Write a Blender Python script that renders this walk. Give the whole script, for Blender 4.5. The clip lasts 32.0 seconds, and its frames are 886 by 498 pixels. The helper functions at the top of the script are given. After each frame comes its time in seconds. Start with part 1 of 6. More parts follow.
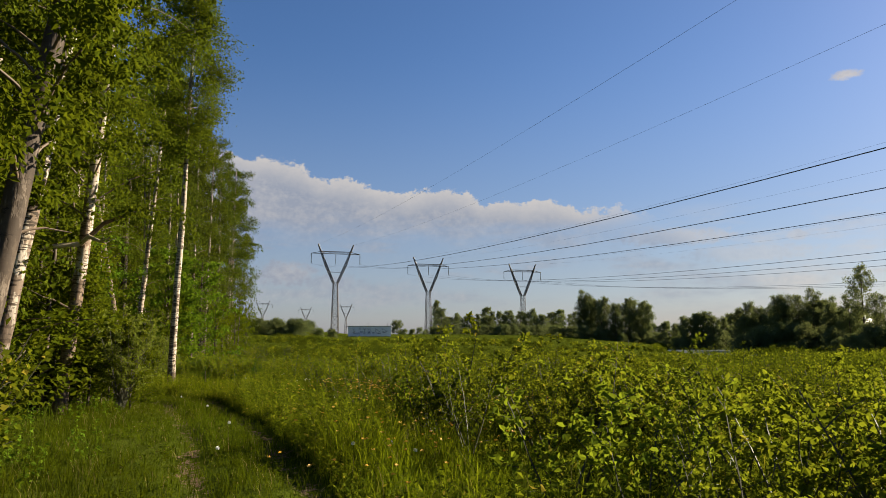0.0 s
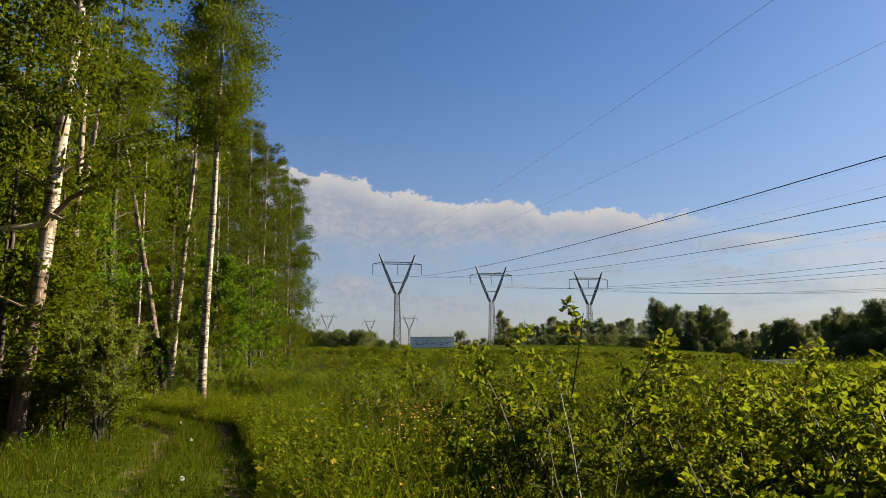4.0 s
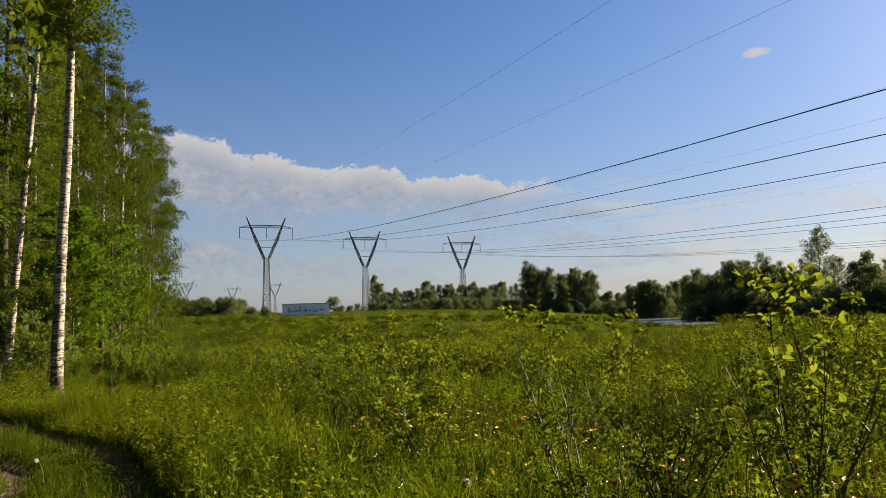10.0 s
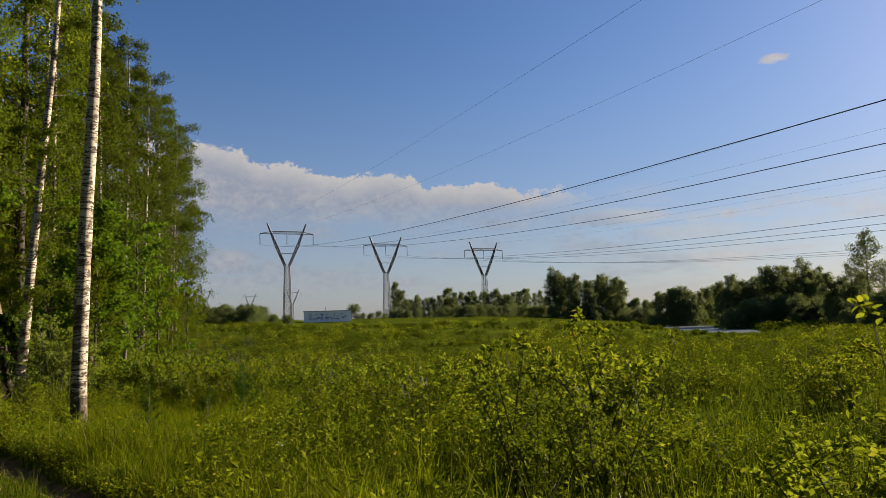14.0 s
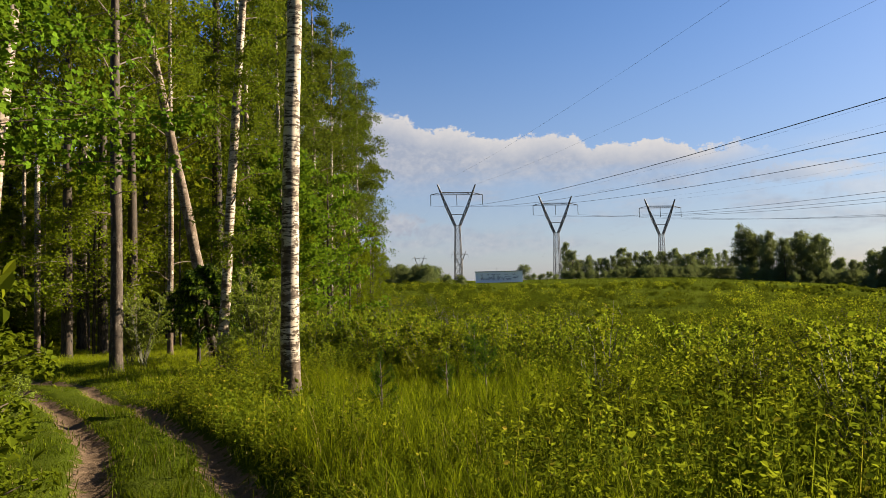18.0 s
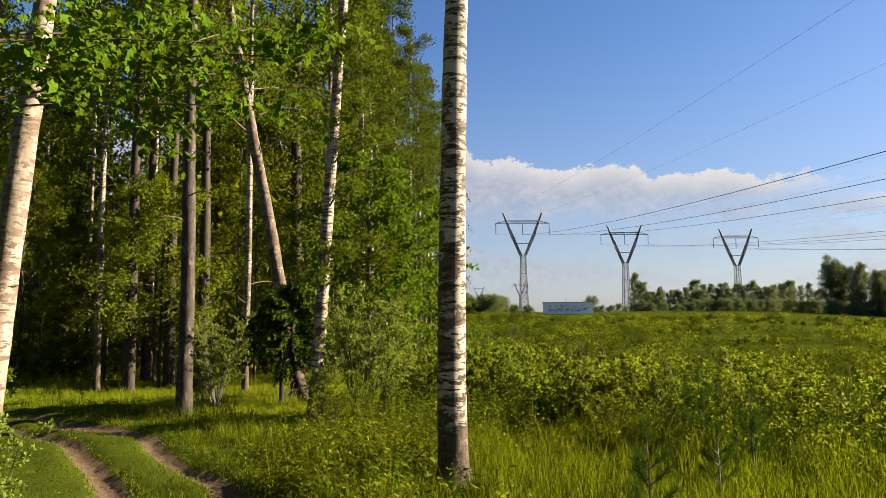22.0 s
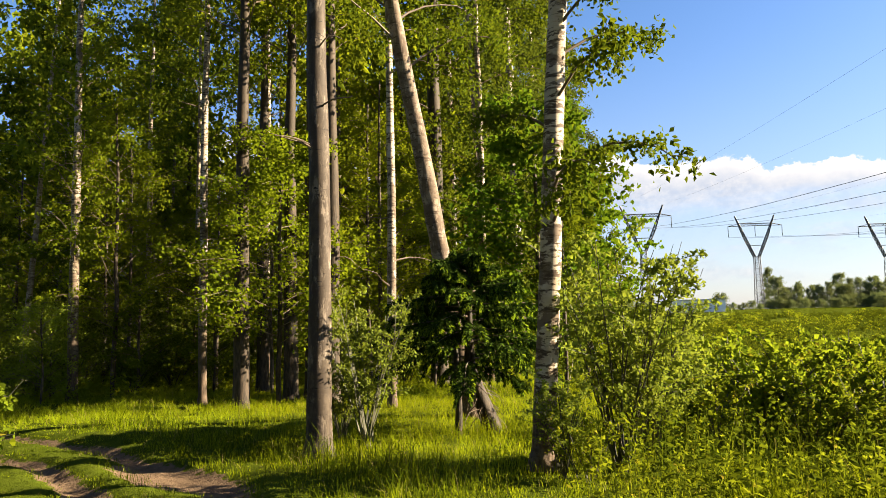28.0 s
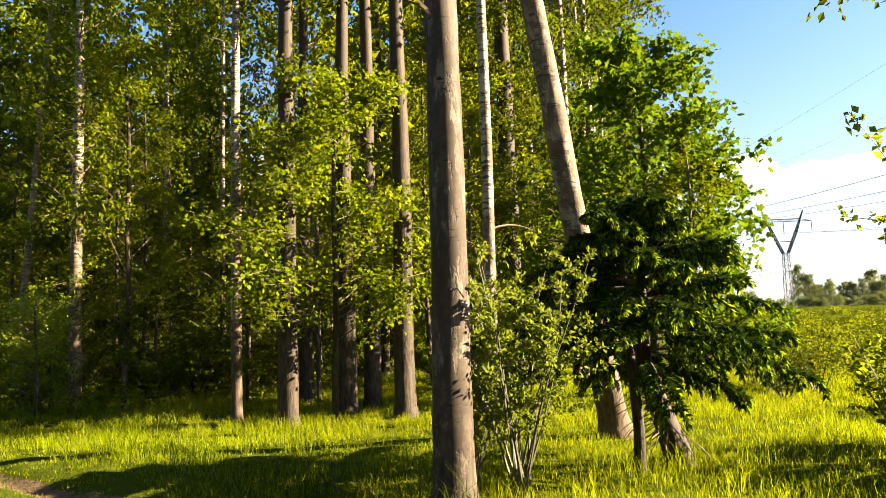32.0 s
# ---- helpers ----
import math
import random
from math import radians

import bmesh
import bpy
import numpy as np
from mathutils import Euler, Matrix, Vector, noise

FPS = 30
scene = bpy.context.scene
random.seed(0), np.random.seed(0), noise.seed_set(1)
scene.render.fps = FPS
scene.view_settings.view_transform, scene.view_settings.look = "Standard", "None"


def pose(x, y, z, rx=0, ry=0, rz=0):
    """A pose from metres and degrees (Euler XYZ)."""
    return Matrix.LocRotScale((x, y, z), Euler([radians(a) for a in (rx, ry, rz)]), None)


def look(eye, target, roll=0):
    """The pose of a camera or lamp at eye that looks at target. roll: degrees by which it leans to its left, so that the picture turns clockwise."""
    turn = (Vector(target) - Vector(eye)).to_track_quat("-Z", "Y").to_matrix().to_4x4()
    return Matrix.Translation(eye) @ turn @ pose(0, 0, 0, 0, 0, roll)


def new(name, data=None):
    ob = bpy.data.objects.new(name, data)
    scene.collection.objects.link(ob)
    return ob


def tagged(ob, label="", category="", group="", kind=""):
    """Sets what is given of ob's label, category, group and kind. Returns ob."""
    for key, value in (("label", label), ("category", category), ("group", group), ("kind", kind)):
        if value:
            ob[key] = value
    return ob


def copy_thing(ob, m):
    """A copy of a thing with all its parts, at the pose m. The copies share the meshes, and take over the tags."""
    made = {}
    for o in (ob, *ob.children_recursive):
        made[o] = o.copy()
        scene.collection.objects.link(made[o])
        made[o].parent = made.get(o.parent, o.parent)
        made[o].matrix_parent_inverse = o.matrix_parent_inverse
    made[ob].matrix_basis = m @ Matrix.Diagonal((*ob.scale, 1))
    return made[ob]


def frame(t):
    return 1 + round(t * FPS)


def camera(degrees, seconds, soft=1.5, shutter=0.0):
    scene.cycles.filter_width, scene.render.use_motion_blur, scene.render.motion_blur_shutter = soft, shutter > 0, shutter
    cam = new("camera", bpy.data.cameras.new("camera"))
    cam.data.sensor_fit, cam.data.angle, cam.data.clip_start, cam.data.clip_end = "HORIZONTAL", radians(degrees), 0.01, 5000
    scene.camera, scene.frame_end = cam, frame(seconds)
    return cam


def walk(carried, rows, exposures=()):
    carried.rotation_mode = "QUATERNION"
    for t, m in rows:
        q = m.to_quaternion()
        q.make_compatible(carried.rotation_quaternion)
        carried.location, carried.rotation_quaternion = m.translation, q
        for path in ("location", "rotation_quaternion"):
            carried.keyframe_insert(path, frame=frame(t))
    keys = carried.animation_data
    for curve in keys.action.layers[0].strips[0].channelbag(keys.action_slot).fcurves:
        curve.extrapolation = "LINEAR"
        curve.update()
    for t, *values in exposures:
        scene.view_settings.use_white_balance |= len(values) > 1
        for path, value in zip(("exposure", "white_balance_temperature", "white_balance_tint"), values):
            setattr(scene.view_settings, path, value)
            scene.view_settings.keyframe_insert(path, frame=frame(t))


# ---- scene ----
cam = camera(65.1, 32.0, soft=0.55)
METRES, EYE, TILT, LEAN, TURN = 34.0, 1.5, -1.7, 0.0, 0.0
ROWS = [
    (0.0, 0.0, 0.0, 0.0, 0.02, 8.87, 0.14),
    (0.5, -0.0002, 0.0162, -0.0002, -0.0, 9.67, 0.38),
    (1.0, -0.002, 0.0311, 0.0003, 0.47, 10.42, 0.31),
    (1.5, -0.0036, 0.0443, 0.0009, 0.32, 10.65, 0.37),
    (2.0, -0.0039, 0.0589, 0.0016, 1.4, 10.41, 0.34),
    (2.5, -0.0049, 0.0743, 0.0011, 1.7, 9.47, 0.53),
    (3.0, -0.0025, 0.0891, 0.0012, 2.07, 9.41, 0.71),
    (3.5, -0.0036, 0.1059, 0.0012, 3.68, 9.37, 0.75),
    (4.0, -0.0047, 0.1225, 0.001, 5.25, 9.8, 0.4),
    (4.5, -0.0069, 0.1381, 0.0014, 8.01, 10.37, -0.28),
    (6.5, -0.0367, 0.1935, 0.004, 10.93, 6.1, 2.22),
    (7.0, -0.0453, 0.203, 0.0056, 9.86, 5.64, 2.58),
    (7.5, -0.0554, 0.2127, 0.0059, 6.65, 4.91, 2.53),
    (8.0, -0.0616, 0.225, 0.0063, 4.59, 5.07, 1.98),
    (8.5, -0.0676, 0.2362, 0.0061, 3.22, 5.51, 1.26),
    (9.0, -0.0727, 0.2489, 0.0056, 2.41, 5.17, 1.09),
    (9.5, -0.0786, 0.2625, 0.0065, 0.24, 5.77, 1.19),
    (10.0, -0.0831, 0.2743, 0.0076, -5.68, 6.76, 1.9),
    (10.5, -0.0878, 0.2892, 0.0088, -6.87, 7.97, 2.33),
    (11.0, -0.096, 0.3037, 0.0087, -7.65, 8.35, 2.2),
    (11.5, -0.1016, 0.3185, 0.0077, -7.85, 8.56, 2.13),
    (12.0, -0.1098, 0.3317, 0.008, -7.02, 8.23, 1.6),
    (12.5, -0.1175, 0.3479, 0.009, -5.61, 7.36, 1.66),
    (13.0, -0.1231, 0.361, 0.0101, -3.32, 7.31, 1.76),
    (13.5, -0.1291, 0.3743, 0.01, -2.98, 7.33, 2.12),
    (14.0, -0.1352, 0.392, 0.0098, -4.41, 7.45, 1.86),
    (14.5, -0.1436, 0.4055, 0.0089, -3.8, 6.49, 1.32),
    (15.0, -0.1503, 0.4139, 0.0079, -0.58, 5.27, 1.12),
    (15.5, -0.159, 0.4313, 0.0085, 3.06, 4.96, 0.75),
    (17.5, -0.1889, 0.4959, 0.0076, 3.13, 4.03, 1.3),
    (18.0, -0.1941, 0.5078, 0.008, 9.02, 4.65, 1.14),
    (18.5, -0.2014, 0.5221, 0.0078, 10.16, 5.5, 0.35),
    (19.0, -0.21, 0.5375, 0.0089, 12.77, 5.61, 0.02),
    (19.5, -0.2206, 0.5497, 0.0092, 14.63, 5.49, 0.1),
    (20.0, -0.2308, 0.5648, 0.0095, 15.8, 5.51, 0.15),
    (20.5, -0.2405, 0.5777, 0.0092, 16.3, 5.68, -0.1),
    (21.0, -0.2481, 0.5883, 0.0083, 15.6, 5.81, -0.2),
    (21.5, -0.2582, 0.6038, 0.0088, 15.0, 6.52, 0.07),
    (22.0, -0.2687, 0.6142, 0.009, 13.72, 7.23, 0.21),
    (22.5, -0.2778, 0.6293, 0.0081, 12.54, 7.17, 0.23),
    (23.0, -0.286, 0.6377, 0.008, 13.42, 6.66, 0.42),
    (23.5, -0.2961, 0.6538, 0.0082, 15.85, 7.03, 0.46),
    (24.0, -0.3024, 0.6648, 0.0079, 18.0, 7.69, -0.1),
    (24.5, -0.3117, 0.6773, 0.0073, 18.58, 8.45, 0.23),
    (25.0, -0.3213, 0.6951, 0.0076, 19.32, 8.74, 1.17),
    (25.5, -0.3322, 0.7064, 0.0071, 20.36, 9.26, 1.42),
    (26.0, -0.3412, 0.7171, 0.0073, 21.36, 9.15, 1.17),
    (26.5, -0.3514, 0.7307, 0.0071, 22.54, 8.59, 0.76),
    (28.5, -0.3895, 0.778, 0.004, 22.39, 7.43, 0.54),
    (29.0, -0.3977, 0.7869, 0.0041, 23.74, 8.09, 0.18),
    (29.5, -0.4086, 0.7973, 0.004, 23.83, 8.36, 0.6),
    (30.0, -0.4192, 0.8106, 0.0044, 24.17, 8.84, 0.76),
    (30.5, -0.4312, 0.82, 0.0034, 23.73, 8.71, 1.07),
    (31.0, -0.4447, 0.8322, 0.0026, 23.38, 8.45, 1.69),
    (31.5, -0.4564, 0.8419, 0.0024, 23.4, 8.44, 1.53),
    (32.0, -0.4681, 0.8523, 0.0009, 23.56, 7.76, 1.15),
]
walk(cam, [(t, pose(0, 0, EYE, TILT, LEAN, TURN) @ pose(METRES * x, METRES * y, METRES * z, 90 + pitch, roll, yaw)) for t, x, y, z, yaw, pitch, roll in ROWS],
     exposures=[(0.0, 1.7, 6720, 10), (3.0, 1.74, 6720, 10), (4.5, 1.82, 6720, 10), (6.5, 1.92, 6720, 10), (8.0, 1.88, 6720, 10), (10.0, 1.78, 6720, 10), (11.0, 1.58, 6720, 10), (14.0, 1.6, 6720, 10), (15.5, 1.76, 6720, 10), (18.0, 2.0, 6720, 10), (23.0, 2.17, 6720, 10), (26.0, 2.37, 6850, 10), (28.5, 2.85, 7250, 10), (32.0, 3.28, 7750, 10)])


# ---- light ----
SUN_AZ, SUN_EL = 67.0, 25.0          # degrees clockwise from +y, and above the horizon
sun_dir = Vector((math.sin(radians(SUN_AZ)) * math.cos(radians(SUN_EL)), math.cos(radians(SUN_AZ)) * math.cos(radians(SUN_EL)), math.sin(radians(SUN_EL))))
sun_data = bpy.data.lights.new("sun", "SUN")
sun_data.energy, sun_data.angle, sun_data.color = 5.0, radians(0.55), (1.0, 0.87, 0.64)
sun = new("sun", sun_data)
sun.matrix_world = look((0, 0, 60), Vector((0, 0, 60)) - sun_dir)


class Nodes:
    """A short way to write node trees: sockets by name or index, values or links."""

    def __init__(self, tree):
        self.t = tree

    def add(self, kind, ins=None, **props):
        n = self.t.nodes.new(kind)
        for k, v in props.items():
            setattr(n, k, v)
        for k, v in (ins or {}).items():
            s = n.inputs[k]
            if isinstance(v, bpy.types.NodeSocket):
                self.t.links.new(v, s)
            else:
                s.default_value = v
        return n

    def math(self, op, a, b=0.0, c=0.0, clamp=False):
        return self.add("ShaderNodeMath", {0: a, 1: b, 2: c}, operation=op, use_clamp=clamp).outputs[0]

    def step(self, v, lo, hi):
        return self.add("ShaderNodeMapRange", {0: v, 1: lo, 2: hi, 3: 0.0, 4: 1.0}, interpolation_type="SMOOTHSTEP").outputs[0]

    def mix(self, f, a, b, mode="MIX"):
        n = self.add("ShaderNodeMix", data_type="RGBA", blend_type=mode)
        for i, v in ((0, f), (6, a), (7, b)):
            if isinstance(v, bpy.types.NodeSocket):
                self.t.links.new(v, n.inputs[i])
            else:
                n.inputs[i].default_value = v if i == 0 else (*v[:3], 1.0)
        return n.outputs[2]

    def noise(self, vec, scale, detail=3.0, rough=0.55):
        return self.add("ShaderNodeTexNoise", {"Vector": vec, "Scale": scale, "Detail": detail, "Roughness": rough}).outputs[0]

    def vec(self, v, loc=(0, 0, 0), scale=(1, 1, 1)):
        return self.add("ShaderNodeMapping", {"Vector": v, "Location": loc, "Scale": scale}).outputs[0]


world = bpy.data.worlds.new("world")
scene.world = world
world.use_nodes = True
world.node_tree.nodes.clear()
N = Nodes(world.node_tree)
sky = N.add("ShaderNodeTexSky", sky_type="NISHITA", sun_disc=False, sun_elevation=radians(SUN_EL), sun_rotation=radians(SUN_AZ), altitude=150.0, air_density=1.0, dust_density=0.7, ozone_density=2.2)
way = N.add("ShaderNodeTexCoord").outputs["Generated"]
xyz = N.add("ShaderNodeSeparateXYZ", {0: way})
az = N.math("DEGREES", N.math("ARCTAN2", xyz.outputs[0], xyz.outputs[1]))
el = N.math("DEGREES", N.math("ARCSINE", xyz.outputs[2]))
flat = N.add("ShaderNodeCombineXYZ", {0: az, 1: el, 2: 0.0}).outputs[0]
big = N.noise(N.vec(flat, (3.1, 0, 0), (0.13, 0.2, 1)), 1.0, 2.0, 0.5)
bill = N.noise(N.vec(flat, (7.7, 2.0, 1.0), (0.42, 0.52, 1)), 1.0, 5.0, 0.6)
fine = N.noise(N.vec(flat, (1.0, 4.0, 2.0), (0.2, 0.75, 1)), 1.0, 5.0, 0.6)
# a bank of cumulus: rounded heads, highest in the north-west and sinking towards the north-east
HEADS = ((-31.0, 16.4, 4.5), (-25.0, 15.6, 3.4), (-19.0, 14.8, 2.8), (-14.4, 14.3, 2.2), (-9.4, 13.0, 2.6), (-5.4, 12.1, 2.8), (-0.3, 12.3, 2.1), (4.6, 11.3, 2.6), (8.2, 11.1, 2.2), (12.6, 10.3, 3.2))
top = -9.0
for head_az, head_el, head_wide in HEADS:
    swell = N.math("MULTIPLY_ADD", N.math("POWER", N.math("MULTIPLY", N.math("ABSOLUTE", N.math("SUBTRACT", az, head_az)), 0.62 / head_wide), 2.0), -1.0, head_el)
    top = N.math("SMOOTH_MAX", swell, top, 0.25) if top != -9.0 else swell
top = N.math("ADD", top, N.math("MULTIPLY", N.math("SUBTRACT", bill, 0.5), 2.8))
tuft = N.noise(N.vec(flat, (2.2, 5.1, 3.0), (1.5, 1.9, 1)), 1.0, 5.0, 0.65)
top = N.math("ADD", top, N.math("MULTIPLY", N.math("SUBTRACT", tuft, 0.5), 1.4))
deep_in = N.math("SUBTRACT", top, el)
body = N.step(deep_in, 0.0, 0.35)
floor_el = N.math("MULTIPLY_ADD", fine, 3.4, 6.6)
body = N.math("MULTIPLY", body, N.math("MULTIPLY_ADD", N.step(N.math("SUBTRACT", el, floor_el), -1.4, 1.8), 0.8, 0.12))
body = N.math("MULTIPLY", body, N.math("SUBTRACT", 1.0, N.step(az, 11.0, 19.0)))
body = N.math("MULTIPLY", body, N.math("MULTIPLY", N.step(az, -120.0, -60.0), N.step(el, 3.0, 6.5)))
# thin lower streaks and small torn clouds under the bank
low = N.step(N.noise(N.vec(flat, (0.4, 9.0, 5.0), (0.11, 0.42, 1)), 1.0, 5.0, 0.6), 0.42, 0.68)
low = N.math("MULTIPLY", N.math("MULTIPLY", low, 0.62), N.math("MULTIPLY", N.step(el, 0.5, 3.5), N.math("SUBTRACT", 1.0, N.step(el, 7.0, 11.0))))
for patch_az, patch_el, patch_w, patch_h, dense in ((-12.8, 5.0, 2.6, 1.1, 0.85), (-9.3, 4.3, 2.8, 0.8, 0.6), (18.5, 7.7, 4.6, 0.75, 0.6), (24.0, 6.2, 5.0, 0.7, 0.4), (27.3, 7.4, 0.9, 0.4, 0.55), (31.2, 18.35, 1.0, 0.36, 0.85)):
    far_off = N.math("ADD", N.math("POWER", N.math("MULTIPLY", N.math("ABSOLUTE", N.math("SUBTRACT", az, patch_az)), 1.0 / patch_w), 2.0), N.math("POWER", N.math("MULTIPLY", N.math("ABSOLUTE", N.math("SUBTRACT", el, patch_el)), 1.0 / patch_h), 2.0))
    torn = N.math("ADD", far_off, N.math("MULTIPLY", N.math("SUBTRACT", tuft, 0.5), 3.0))
    low = N.math("MAXIMUM", low, N.math("MULTIPLY", N.step(torn, 1.5, 0.1), dense))
cover = N.math("MAXIMUM", N.math("MULTIPLY", body, 0.96), low, clamp=True)
lit = N.math("MULTIPLY_ADD", N.step(deep_in, 2.2, 0.1), 0.75, N.math("MULTIPLY_ADD", N.math("ADD", bill, tuft), 1.1, -0.95), clamp=True)
cloud = N.mix(lit, (3.3, 3.65, 4.5), (6.4, 6.1, 5.9))
deep = N.add("ShaderNodeHueSaturation", {"Saturation": 1.2, "Value": 1.16, "Color": N.mix(1.0, sky.outputs[0], (1.0, 0.98, 1.1), "MULTIPLY")}).outputs[0]
hazy = N.mix(N.step(el, 24.0, -3.0), deep, N.mix(0.6, deep, (2.7, 3.2, 4.3)))
backdrop = N.add("ShaderNodeBackground", {0: N.mix(cover, hazy, cloud), 1: 0.03})
world.node_tree.links.new(backdrop.outputs[0], N.add("ShaderNodeOutputWorld").inputs[0])


# ---- materials ----
def material(name):
    m = bpy.data.materials.new(name)
    m.use_nodes = True
    m.node_tree.nodes.clear()
    n = Nodes(m.node_tree)
    return m, n, n.add("ShaderNodeOutputMaterial")


def finish(n, out, shader):
    n.t.links.new(shader, out.inputs[0])


def leaf_material(name, dark, light, through_colour, share=0.35, rough=0.5, odd=None, gloss=0.0):
    m, n, out = material(name)
    r = n.add("ShaderNodeNewGeometry").outputs["Random Per Island"]
    o = n.add("ShaderNodeObjectInfo").outputs["Random"]
    pos = n.add("ShaderNodeNewGeometry").outputs["Position"]
    patch = n.noise(pos, 0.9, 2.0)
    col = n.mix(r, dark, light)
    col = n.mix(n.math("MULTIPLY", patch, 0.55), col, light)
    col = n.mix(n.math("MULTIPLY", o, 0.35), col, dark)
    wide_patch = n.noise(n.vec(pos, (11.0, 3.0, 0.0), (1.0, 1.0, 0.3)), 0.17, 3.0, 0.6)
    col = n.add("ShaderNodeHueSaturation", {"Hue": n.math("MULTIPLY_ADD", wide_patch, 0.05, 0.475), "Saturation": 1.0, "Value": n.math("MULTIPLY_ADD", n.step(wide_patch, 0.3, 0.7), 0.6, 0.7), "Color": col}).outputs[0]
    if odd:
        col = n.mix(n.step(n.math("FRACT", n.math("MULTIPLY", r, 37.0)), 0.93, 0.97), col, odd)
    front = n.add("ShaderNodeBsdfPrincipled", {"Base Color": col, "Roughness": rough, "Specular IOR Level": gloss})
    back = n.add("ShaderNodeBsdfTranslucent", {"Color": n.mix(0.5, col, through_colour)})
    finish(n, out, n.add("ShaderNodeMixShader", {0: share, 1: front.outputs[0], 2: back.outputs[0]}).outputs[0])
    return m


BIRCH_LEAF = leaf_material("birch_leaf", (0.03, 0.05, 0.005), (0.08, 0.102, 0.008), (0.19, 0.23, 0.01), 0.3)
# leaf tone raised above the edge trees' to make up for shade in the wood
LIFTED_FOREST_LEAF = leaf_material("lifted_forest_leaf", (0.044, 0.068, 0.006), (0.106, 0.126, 0.01), (0.3, 0.33, 0.013), 0.5)
BROAD_LEAF = leaf_material("broad_leaf", (0.036, 0.078, 0.006), (0.085, 0.14, 0.01), (0.19, 0.27, 0.013), 0.33)
SHRUB_LEAF = leaf_material("shrub_leaf", (0.038, 0.062, 0.005), (0.112, 0.134, 0.01), (0.26, 0.29, 0.013), 0.45, 0.55, (0.24, 0.192, 0.024))
WILLOW_LEAF = leaf_material("willow_leaf", (0.026, 0.041, 0.005), (0.066, 0.082, 0.008), (0.12, 0.14, 0.008), 0.26, 0.5)
# paler, bluer leaf: the haze of distance is mixed into its colour
HAZED_LEAF = leaf_material("hazed_leaf", (0.06, 0.082, 0.034), (0.115, 0.14, 0.052), (0.18, 0.2, 0.06), 0.38)
GRASS = leaf_material("grass_blade", (0.024, 0.04, 0.003), (0.056, 0.074, 0.004), (0.11, 0.138, 0.005), 0.32, 0.5, (0.165, 0.138, 0.05))
FAR_GRASS = leaf_material("far_grass_blade", (0.028, 0.042, 0.004), (0.05, 0.064, 0.006), (0.08, 0.095, 0.006), 0.4, 0.8, (0.06, 0.055, 0.02), 0.0)
THICKET_LEAF = leaf_material("thicket_leaf", (0.033, 0.054, 0.004), (0.09, 0.112, 0.007), (0.2, 0.235, 0.009))
TRAIL_GRASS = leaf_material("trail_grass_blade", (0.028, 0.046, 0.003), (0.066, 0.084, 0.004), (0.135, 0.16, 0.005), 0.34, 0.55, (0.16, 0.13, 0.05))
# birch leaf made lighter: dappled sun inside the wood is put into the colour
LIFTED_UNDER_LEAF = leaf_material("lifted_understory_leaf", (0.055, 0.085, 0.006), (0.13, 0.155, 0.01), (0.34, 0.38, 0.014), 0.48)
LUSH = leaf_material("lush_blade", (0.052, 0.08, 0.004), (0.118, 0.142, 0.006), (0.24, 0.275, 0.008), 0.42, 0.55, (0.16, 0.13, 0.05))
# grass made much lighter: sun on the forest edge is put into the colour
SUNLIT_LAWN = leaf_material("sunlit_lawn_blade", (0.09, 0.127, 0.006), (0.188, 0.218, 0.01), (0.38, 0.42, 0.014), 0.45, 0.5, (0.2, 0.17, 0.06))
# brighter leaf used by place, so colour carries part of the bushes' light
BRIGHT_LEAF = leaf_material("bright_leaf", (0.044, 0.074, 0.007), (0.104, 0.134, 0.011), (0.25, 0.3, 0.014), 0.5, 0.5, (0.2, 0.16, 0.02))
OAK_LEAF = leaf_material("oak_leaf", (0.055, 0.09, 0.006), (0.122, 0.152, 0.009), (0.27, 0.33, 0.014), 0.48)
EDGE_LEAF = leaf_material("edge_leaf", (0.026, 0.043, 0.007), (0.062, 0.08, 0.01), (0.13, 0.155, 0.011))
ALDER_LEAF = leaf_material("alder_leaf", (0.075, 0.108, 0.016), (0.165, 0.198, 0.032), (0.3, 0.35, 0.026), 0.36)
# sapling leaf lightened in colour to make up for shade at the wood edge
LIFTED_SAPLING_LEAF = leaf_material("lifted_sapling_leaf", (0.085, 0.12, 0.014), (0.17, 0.21, 0.024), (0.28, 0.34, 0.022), 0.4)
NEEDLE_OLD = leaf_material("needle_old", (0.022, 0.048, 0.006), (0.052, 0.09, 0.01), (0.07, 0.12, 0.011), 0.2)
SPRUCE_OLD = leaf_material("spruce_needle", (0.018, 0.036, 0.006), (0.04, 0.066, 0.009), (0.04, 0.065, 0.007), 0.12)
SPRUCE_TIP = leaf_material("spruce_shoot", (0.11, 0.175, 0.012), (0.21, 0.285, 0.018), (0.34, 0.43, 0.02), 0.45)


